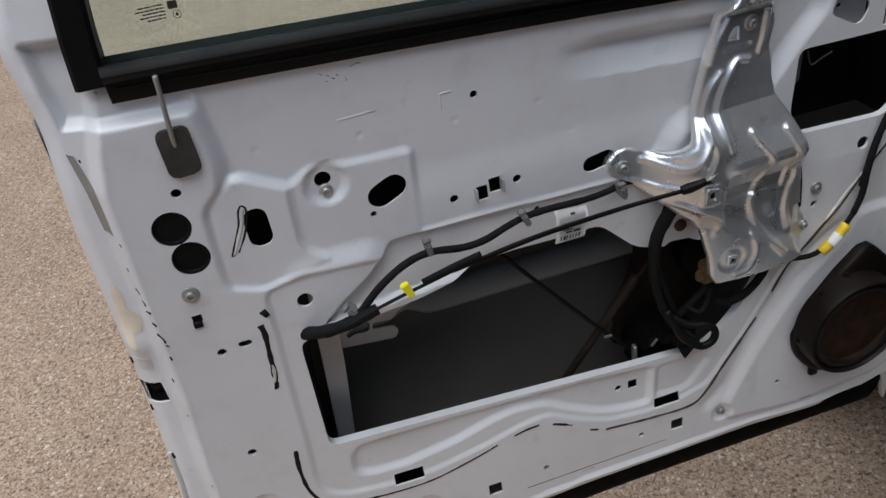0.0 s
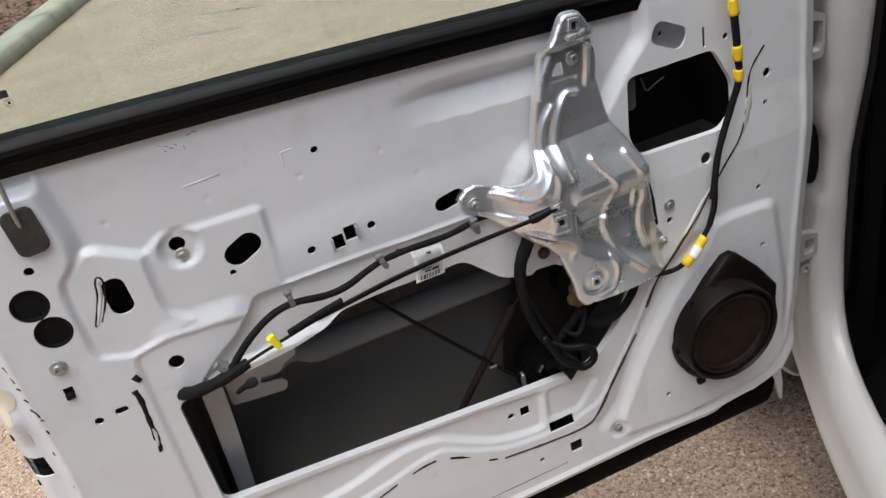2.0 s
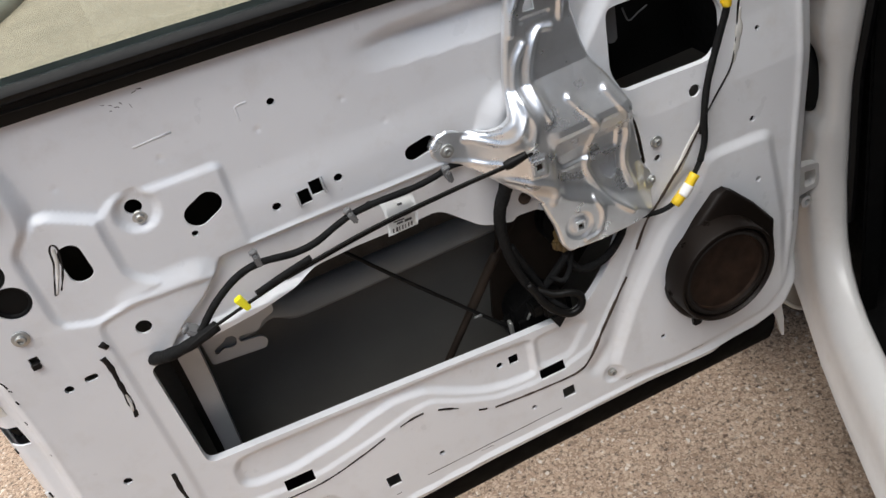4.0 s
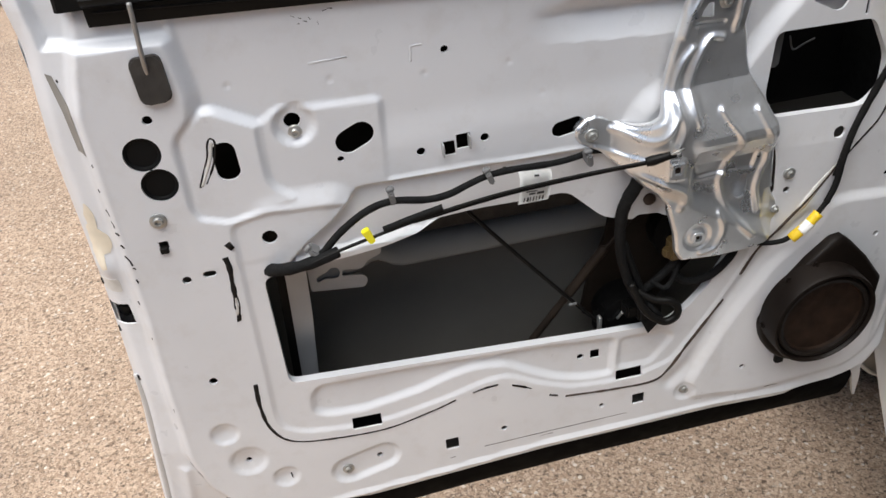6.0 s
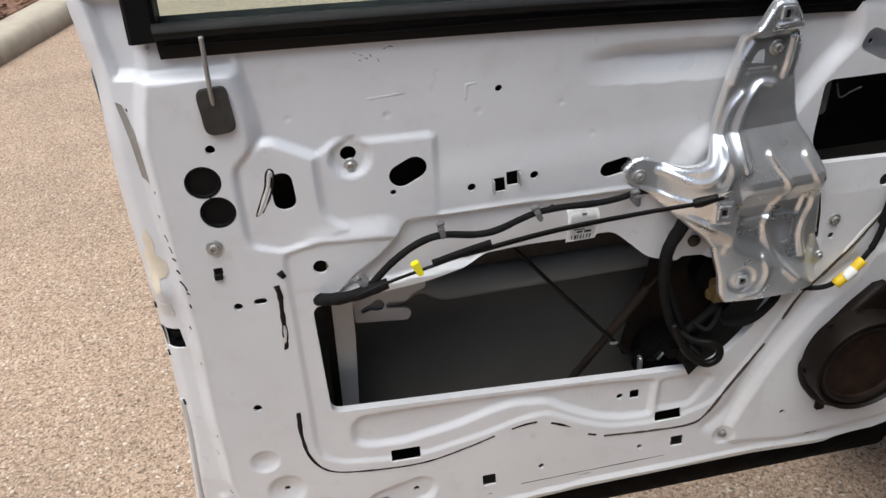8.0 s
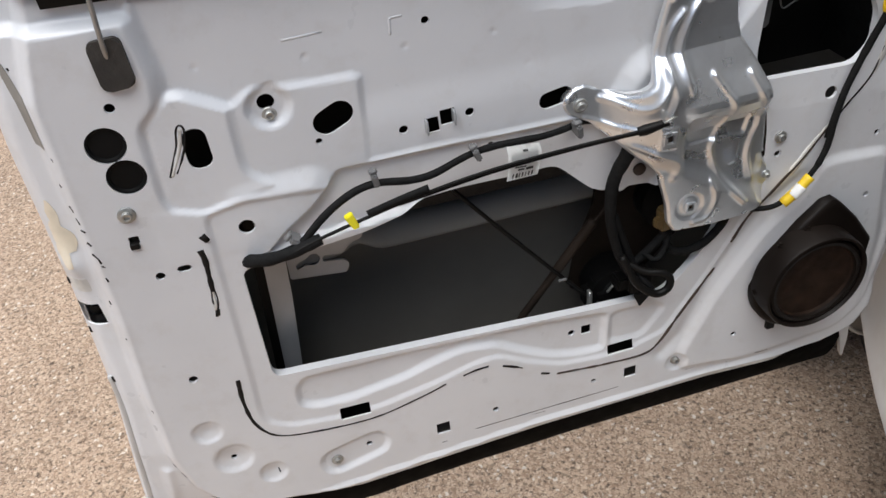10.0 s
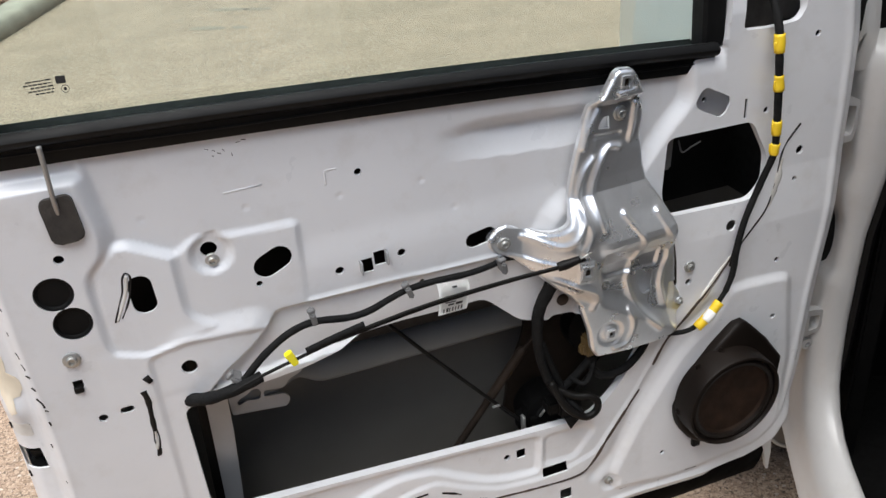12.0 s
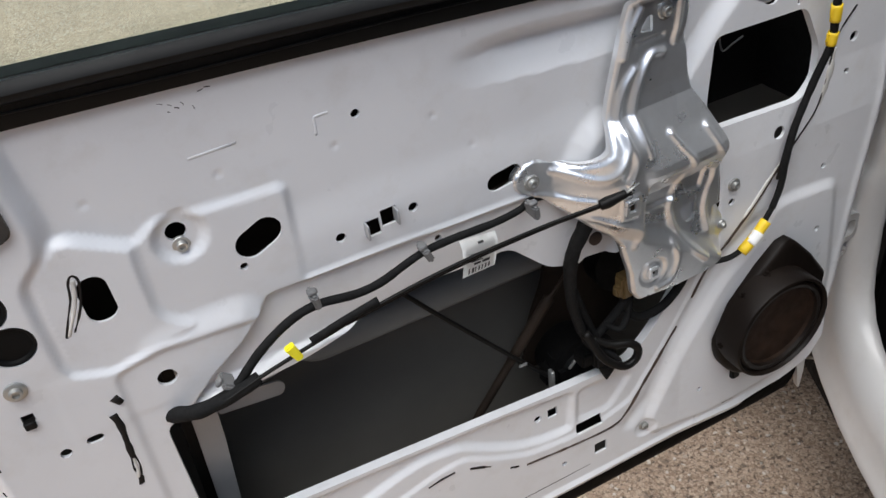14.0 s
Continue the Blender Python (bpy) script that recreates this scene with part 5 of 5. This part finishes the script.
def handle_cable():
    t = thing("latch_cable", (0.5, -0.03, 0.87), "thin black latch release cable running to the regulator plate", "cable")
    pts = [(0.262, -0.018, 0.818), (0.290, -0.030, 0.827), (0.337, -0.032, 0.842), (0.397, -0.032, 0.856), (0.458, -0.032, 0.868), (0.546, -0.032, 0.879), (0.653, -0.036, 0.886), (0.725, -0.050, 0.895), (0.752, -0.056, 0.900)]
    tube("outer_cable", pts, 0.0021, PLASTIC, t, "", 8)
    tube("second_cable", [(0.43, -0.029, 0.860), (0.546, -0.030, 0.8745), (0.653, -0.035, 0.883), (0.720, -0.048, 0.892)], 0.0020, PLASTIC, t, "", 8)
    tube("foam_sleeve", [(0.392, -0.032, 0.859), (0.43, -0.032, 0.868), (0.466, -0.032, 0.875)], 0.0046, TAPE, t, "", 8, flat=0.8)
    tube("end_fitting", [(0.716, -0.050, 0.895), (0.728, -0.053, 0.898), (0.744, -0.057, 0.903)], lambda f: 0.0066 - 0.0015 * abs(2 * f - 0.7), PLASTIC, t, "", 10)
    tube("core_wire", [(0.744, -0.057, 0.903), (0.762, -0.055, 0.907)], 0.0012, BOLT, t, "", 6)
    m = Matrix.Translation((0.3735, -0.033, 0.8555)) @ Matrix.Rotation(radians(-22), 4, "Y")
    bm = bmesh.new()
    bmesh.ops.create_cube(bm, size=1)
    for v in bm.verts:
        v.co = Vector((v.co.x * 0.0085 * (1.2 if v.co.z > 0 else 0.9), v.co.y * 0.008, v.co.z * 0.021))
    bmesh.ops.bevel(bm, geom=list(bm.edges), offset=0.0012, segments=2, affect="EDGES")
    bmesh.ops.transform(bm, matrix=m, verts=bm.verts)
    part("tag", bm, LEMON, t, "bright yellow plastic tag", 40)


handle_cable()


def speaker_wire():
    t = thing("speaker_wire", (1.03, -0.02, 0.90), "black wire with bands of yellow tape running down the door", "wire")
    pts = [(1.050, 0.034, 1.20), (1.045, 0.0, 1.165), (1.042, -0.018, 1.135), (1.042, -0.023, 1.11), (1.045, -0.026, 1.063), (1.050, -0.026, 1.00), (1.052, -0.024, 0.965), (1.040, -0.020, 0.925), (1.020, -0.020, 0.872), (1.010, -0.022, 0.83), (1.007, -0.022, 0.790), (0.998, -0.022, 0.762)]
    w = tube("wire", pts, lambda f: 0.0055 - 0.0012 * f, TAPE, t, "", 10, 8, wobble=0.1)
    tube("lower_wire", [(0.998, -0.022, 0.762), (0.982, -0.023, 0.742), (0.957, -0.024, 0.721), (0.935, -0.022, 0.711), (0.905, -0.010, 0.708), (0.865, 0.005, 0.712)], 0.0036, TAPE, t)
    tube("thin_wire", [(1.051, -0.020, 0.955), (1.036, -0.016, 0.905), (1.018, -0.017, 0.868), (1.004, -0.018, 0.80)], 0.0018, PLASTIC, t)
    line = curve_points(pts, 8)
    zs = [p[2] for p in line]

    def at(z):
        i = int(np.argmin([abs(q - z) for q in zs]))
        return np.array(line[i])

    for z0, z1 in ((1.105, 1.128), (1.055, 1.078), (0.996, 1.014), (0.966, 0.983)):
        a, b = at(z0), at(z1)
        tube("yellow_band", [tuple(a), tuple((a + b) / 2), tuple(b)], 0.0068, YELLOW, t, "yellow tape band", 10, 3, wobble=0.15)
        block("tape_tail", a[0] - 0.009, a[0] - 0.004, a[1] - 0.001, a[1] + 0.001, z0 + 0.004, z0 + 0.015, YELLOW, t, bevel=0.0005, seg=1)
    conn = [(0.950, -0.026, 0.715), (0.968, -0.027, 0.731), (0.986, -0.026, 0.749)]
    tube("connector", conn, 0.0072, YELLOW, t, "yellow taped connector", 10, 4, wobble=0.1)
    tube("connector_middle", [(0.962, -0.028, 0.7255), (0.968, -0.0285, 0.7315), (0.974, -0.028, 0.7375)], 0.0078, PAPER, t, "white printed wrap", 10, 3)


speaker_wire()


def cavity_parts():
    lift = thing("lift_cables", (0.65, 0.03, 0.63), "thin black window lift cables crossing inside the door", "cable")
    tube("cable", [(0.500, 0.03, 0.835), (0.56, 0.032, 0.755), (0.650, 0.034, 0.640), (0.700, 0.036, 0.578)], 0.0030, PLASTIC, lift)
    tube("sheathed_cable", [(0.752, 0.040, 0.768), (0.7156, 0.040, 0.724), (0.697, 0.040, 0.7056), (0.649, 0.042, 0.6414), (0.599, 0.044, 0.575), (0.582, 0.045, 0.552)], lambda f: 0.0026 + 0.0046 * (f > 0.33) * (1 - 0.35 * (f > 0.62)), BROWNROD, lift, "brown-black sheathed cable")
    block("wire_tie", 0.645, 0.657, 0.022, 0.026, 0.636, 0.640, CLIP, lift, bevel=0.001, seg=1)
    motor = thing("window_motor", (0.74, 0.04, 0.60), "black window regulator motor low inside the door", "motor")
    lathe("gear_housing", 0.745, 0.575, [(0.042, 0.085), (0.042, 0.055), (0.044, 0.038), (0.030, 0.036), (0.028, 0.030), (0.010, 0.028)], TRIM_AND_SHADE, motor, "", 32)
    block("motor_can", 0.695, 0.80, 0.03, 0.075, 0.545, 0.60, TRIM_AND_SHADE, motor, bevel=0.014, seg=3)
    block("steel_clip", 0.692, 0.697, 0.024, 0.034, 0.568, 0.600, BOLT, motor, "bright steel clip", 0.001, 1)
    tube("bright_edge", [(0.722, 0.028, 0.590), (0.728, 0.025, 0.602), (0.735, 0.028, 0.607)], 0.002, BOLT, motor)
    drum = lathe("cable_drum", 0.835, 0.70, [(0.048, 0.09), (0.048, 0.060), (0.042, 0.055), (0.02, 0.053), (0.018, 0.05)], TRIM_AND_SHADE, motor, "", 36)
    slab("carrier_plate", soften([(0.735, 0.79), (0.725, 0.70), (0.700, 0.640), (0.685, 0.555), (0.80, 0.555), (0.90, 0.66), (0.91, 0.80)], 0.02), 0.088, 0.094, BROWNROD, motor, "black plastic carrier plate")
    loom = thing("motor_loom", (0.74, 0.0, 0.68), "thick black taped motor wiring loom", "wiring loom")
    tube("cable", [(0.735, -0.008, 0.858), (0.722, -0.008, 0.834), (0.7115, -0.006, 0.812), (0.707, -0.004, 0.785), (0.709, -0.002, 0.735), (0.722, 0.000, 0.682), (0.738, -0.002, 0.646)], lambda f: 0.0100 - 0.0042 * f, TAPE, loom, "", 10, 8, wobble=0.12)
    tube("loop", [(0.7235, -0.008, 0.680), (0.740, -0.022, 0.640), (0.764, -0.030, 0.619), (0.782, -0.032, 0.623), (0.787, -0.030, 0.638), (0.776, -0.026, 0.649), (0.754, -0.018, 0.652), (0.735, -0.006, 0.662)], 0.0056, PLASTIC, loom, "", 8)
    slab("tape_end", [(0.742, 0.610), (0.772, 0.604), (0.7535, 0.584)], -0.012, -0.006, TAPE, loom, "loose pointed end of the tape", 0.001)
    tube("side_strand", [(0.7135, 0.002, 0.745), (0.733, 0.004, 0.690), (0.748, 0.004, 0.650), (0.757, -0.012, 0.630)], lambda f: 0.0062 - 0.001 * f, TAPE, loom, "", 8, 8, wobble=0.12)
    tube("second_cable", [(0.735, 0.01, 0.64), (0.760, 0.005, 0.66), (0.80, 0.005, 0.695)], 0.006, TAPE, loom)
    tube("third_cable", [(0.882, -0.004, 0.715), (0.873, -0.006, 0.690), (0.845, -0.006, 0.664), (0.812, -0.004, 0.660), (0.795, 0.002, 0.675), (0.79, 0.01, 0.71)], 0.0058, TAPE, loom)
    block("plug", 0.738, 0.772, -0.010, 0.020, 0.606, 0.640, PLASTIC, loom, "black plastic plug", 0.004)
    block("plug", 0.722, 0.742, -0.004, 0.020, 0.612, 0.634, TRIM_AND_SHADE, loom, "black plastic plug", 0.003)
    tube("strand", [(0.745, 0.002, 0.652), (0.752, -0.016, 0.640), (0.764, -0.020, 0.622), (0.772, -0.012, 0.606)], 0.0042, TAPE, loom, "", 8, 8, wobble=0.12)
    tube("strand", [(0.760, 0.004, 0.668), (0.775, -0.008, 0.660), (0.790, -0.004, 0.672), (0.802, 0.006, 0.694)], 0.0038, TAPE, loom, "", 8, 8, wobble=0.12)
    conn = thing("amber_connector", (0.79, 0.0, 0.72), "aged amber plastic wiring connector", "connector")
    block("shell", 0.781, 0.803, -0.006, 0.014, 0.700, 0.735, AMBER, conn, bevel=0.004)
    block("latch_tab", 0.774, 0.784, -0.004, 0.008, 0.706, 0.722, AMBER, conn, bevel=0.003)


cavity_parts()

# ---- the car's body behind the hinges ----
B0, U, D = Vector((1.23, 0.05, 0)), Vector((0.906, -0.423, 0)), Vector((-0.423, -0.906, 0))
BODY = Matrix(((U.x, D.x, 0, B0.x), (U.y, D.y, 0, B0.y), (0, 0, 1, 0), (0, 0, 0, 1)))
body = thing("car", (1.35, -0.1, 0.0), "white car with bare painted hinge pillar and black cabin", "car")


def swept(name, sections, mat, parent, label="", crease=45, close=False):
    """A skin through sections given in body coordinates (inward, rearward, up)."""
    m = len(sections[0])
    verts = [BODY @ Vector(p) for s in sections for p in s]
    faces = []
    for i in range(len(sections) - 1):
        for k in range(m if close else m - 1):
            a, b = i * m + k, i * m + (k + 1) % m
            faces.append((a, b, b + m, a + m))
    if close:
        faces += [tuple(range(m)), tuple(range((len(sections) - 1) * m, len(sections) * m))]
    bm = bmesh.new()
    me = bpy.data.meshes.new("tmp")
    me.from_pydata(verts, [], faces)
    bm.from_mesh(me)
    bpy.data.meshes.remove(me)
    if not close:
        bmesh.ops.solidify(bm, geom=list(bm.faces), thickness=0.004)
    return part(name, bm, mat, parent, label, crease)


def body_box(name, u0, u1, d0, d1, z0, z1, mat, parent, label="", bevel=0.004, seg=2):
    return block(name, u0, u1, d0, d1, z0, z1, mat, parent, label, bevel, seg, BODY)


def pillar_and_sill():
    """The hinge pillar's stepped face and rounded aperture edge, which sweeps round into the door sill."""
    path = [(-0.40, 1.070), (-0.16, 1.067), (-0.08, 1.064), (-0.030, 1.060), (-0.010, 1.054), (-0.002, 1.044)]
    path += [(0.0, z) for z in (1.03, 0.998, 0.96, 0.90, 0.88, 0.86, 0.852, 0.846, 0.84, 0.83, 0.81, 0.79, 0.76, 0.72, 0.70, 0.69, 0.684, 0.678, 0.67, 0.65, 0.62, 0.59)]
    path += [(0.003, 0.57), (0.010, 0.52), (0.024, 0.475), (0.050, 0.435), (0.09, 0.408), (0.14, 0.394), (0.2, 0.388), (0.4, 0.386), (0.8, 0.386), (1.2, 0.386)]
    secs = []
    for i, (d, z) in enumerate(path):
        (da, za), (db, zb) = path[max(0, i - 1)], path[min(len(path) - 1, i + 1)]
        ln = math.hypot(db - da, zb - za)
        nd, nz = -(zb - za) / ln, (db - da) / ln
        f = min(1.0, max(0.0, (0.56 - z) / 0.15))
        step = 0.062 + 0.012 / (1 + math.exp(-(z - 0.846) / 0.004)) + 0.010 / (1 + math.exp(-(z - 0.68) / 0.004))
        e = float(np.interp(z, [0.386, 0.42, 0.46, 0.54, 0.62, 0.70, 0.763, 0.84, 0.89, 0.95, 1.05, 1.45], [0.050, 0.052, 0.052, 0.055, 0.057, 0.058, 0.060, 0.070, 0.077, 0.081, 0.088, 0.13]))
        g = float(np.interp(z, [0.50, 0.59, 0.645, 0.677, 0.70, 0.79, 0.807, 0.845, 0.88, 0.96, 1.45], [0.002, 0.000, 0.010, 0.011, 0.022, 0.025, 0.018, 0.016, 0.023, 0.020, 0.03]))
        a = [(-0.045, -0.18), (-0.045, -0.12), (-0.044, -step - 0.004), (-0.040, -step), (g - 0.004, -step), (g + 0.003, -step + 0.010), (g + 0.005, 0.004), (g + 0.009, 0.011), (e - 0.008, 0.014), (e, 0.010), (e + 0.004, 0.002), (e + 0.004, -0.05)]
        b = [(0.05, -0.19), (0.024, -0.130), (0.008, -0.118), (0.001, -0.114), (-0.001, -0.108), (0.004, -0.102), (0.006, -0.040), (0.017, -0.006), (e - 0.010, 0.013), (e, 0.012), (e + 0.004, 0.004), (e + 0.004, -0.05)]
        secs.append([((1 - f) * p[0] + f * q[0], d + nd * ((1 - f) * p[1] + f * q[1]), z + nz * ((1 - f) * p[1] + f * q[1])) for p, q in zip(a, b)])
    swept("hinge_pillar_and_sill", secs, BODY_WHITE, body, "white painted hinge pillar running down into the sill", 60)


pillar_and_sill()
swept("aperture_seal", [[(e + 0.004, 0.012, z), (e + 0.012, 0.016, z), (e + 0.020, 0.008, z), (e + 0.018, -0.03, z)] for z, e in ((0.50, 0.054), (0.54, 0.056), (0.62, 0.058), (0.70, 0.059), (0.763, 0.061), (0.84, 0.071), (0.89, 0.078), (0.95, 0.082), (1.05, 0.089))], RUBBER, body, "black rubber door aperture seal")
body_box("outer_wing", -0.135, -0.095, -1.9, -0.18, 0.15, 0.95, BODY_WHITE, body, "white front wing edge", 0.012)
body_box("footwell_side", 0.10, 0.13, -0.62, -0.02, 0.25, 1.3, TRIM_AND_SHADE, body, "black footwell side trim")
body_box("dashboard_end", 0.07, 1.3, -0.60, -0.22, 0.75, 1.12, TRIM_AND_SHADE, body, "black dashboard end", 0.03, 3)
body_box("underbody", 0.05, 1.6, -1.9, 2.3, 0.17, 0.215, TRIM_AND_SHADE, body, "dark underbody")
body_box("wheel_arch_liner", -0.09, 0.30, -0.30, -0.26, 0.16, 0.88, TRIM_AND_SHADE, body, "black wheel arch liner")
# black block added to fill in for the dark cavity above the pillar
body_box("pillar_cavity_dark", -0.04, 0.40, -0.42, -0.035, 1.070, 1.45, TRIM_AND_SHADE, body, "added black block for the dark cavity above the pillar")
body_box("bonnet", -0.11, 1.6, -1.9, -0.66, 0.9, 0.948, BODY_WHITE, body, "white bonnet", 0.02)
body_box("cabin_floor", 0.085, 1.4, -0.60, 1.25, 0.215, 0.27, TRIM_AND_SHADE, body, "black cabin carpet")
body_box("cabin_far_side", 1.38, 1.42, -0.62, 1.25, 0.2, 1.46, TRIM_AND_SHADE, body)
body_box("cabin_front", 0.1, 1.4, -0.66, -0.60, 0.2, 0.95, TRIM_AND_SHADE, body)
body_box("cabin_rear", 0.06, 1.4, 1.20, 1.26, 0.2, 1.5, TRIM_AND_SHADE, body)
body_box("rear_side", 0.0, 1.6, 1.26, 2.6, 0.25, 1.45, BODY_WHITE, body, "white rear body side", 0.05, 3)
body_box("cabin_roof", 0.13, 1.4, -0.30, 1.26, 1.46, 1.50, BODY_WHITE, body, "white roof panel", 0.012)
# the bracket's grey holds the shade that falls on it
slab("lower_wing_bracket", soften([(1.200, 0.345), (1.210, 0.325), (1.238, 0.290), (1.275, 0.265), (1.275, 0.345)], 0.004), 0.085, 0.10, FOIL_AND_SHADE_GREY, body, "stained lower bracket of the wing, its shade put into the grey")
tube("bracket_lip", [(1.203, 0.083, 0.338), (1.212, 0.082, 0.320), (1.238, 0.081, 0.290), (1.272, 0.081, 0.268)], 0.0035, BODY_WHITE, body, "white folded lip")


def wheel(u, d):
    c = BODY @ Vector((u, d, 0.31))
    turn = Matrix.Translation(c) @ BODY.to_3x3().to_4x4() @ Matrix.Rotation(radians(90), 4, "Z")
    verts, faces, n = [], [], 40
    prof = [(0.19, -0.09), (0.28, -0.10), (0.31, -0.075), (0.31, 0.075), (0.28, 0.10), (0.19, 0.09)]
    for k in range(n):
        a = 2 * math.pi * k / n
        verts += [turn @ Vector((r * math.cos(a), w, r * math.sin(a))) for r, w in prof]
    for k in range(n):
        for j in range(6):
            p, q = k * 6 + j, k * 6 + (j + 1) % 6
            p2, q2 = ((k + 1) % n) * 6 + j, ((k + 1) % n) * 6 + (j + 1) % 6
            faces.append((p, q, q2, p2))
    return link_mesh("tyre", verts, faces, RUBBER, body, "black rubber tyre")


for wu, wd in ((0.03, -0.68), (1.45, -0.68), (0.14, 1.6), (1.45, 1.6)):
    wheel(wu, wd)


def hinge(outer, innr, z, label):
    """An open box-shaped strap on an upright pin."""
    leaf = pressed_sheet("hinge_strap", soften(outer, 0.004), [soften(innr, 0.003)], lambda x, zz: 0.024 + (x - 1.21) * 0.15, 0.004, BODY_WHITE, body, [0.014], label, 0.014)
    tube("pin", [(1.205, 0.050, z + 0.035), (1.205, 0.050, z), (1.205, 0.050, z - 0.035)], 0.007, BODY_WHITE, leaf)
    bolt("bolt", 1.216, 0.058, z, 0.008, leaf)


hinge([(1.165, 1.004), (1.214, 1.002), (1.242, 0.988), (1.2425, 0.944), (1.237, 0.926), (1.165, 0.930)], [(1.214, 0.986), (1.236, 0.980), (1.236, 0.946), (1.232, 0.937), (1.214, 0.939)], 0.960, "white painted upper door hinge")
hinge([(1.165, 0.640), (1.212, 0.636), (1.238, 0.627), (1.2395, 0.598), (1.236, 0.585), (1.165, 0.588)], [(1.208, 0.625), (1.231, 0.619), (1.232, 0.601), (1.229, 0.594), (1.208, 0.596)], 0.610, "white painted lower door hinge")
lathe("stop_bumper", 1.243, 1.050, [(0.009, 0.075), (0.009, 0.062), (0.006, 0.058), (0.001, 0.057)], BODY_WHITE, body, "small white stop bumper")
chk = thing("check_strap", (1.22, 0.06, 0.74), "dark door check strap and wiring boot in the hinge gap", "check strap")
bm = bmesh.new()
bmesh.ops.create_uvsphere(bm, u_segments=24, v_segments=16, radius=1)
for v in bm.verts:
    v.co = BODY @ Vector((0.016 + 0.028 * v.co.x, -0.046 + 0.036 * v.co.y, 0.742 + 0.054 * v.co.z * (1 + 0.05 * math.sin(14 * v.co.z))))
part("boot", bm, RUBBER, chk, "black rubber boot", 60)
lathe("stop_eye", 1.217, 0.562, [(0.010, 0.040), (0.010, 0.030), (0.005, 0.029), (0.005, 0.036)], BODY_WHITE, chk)
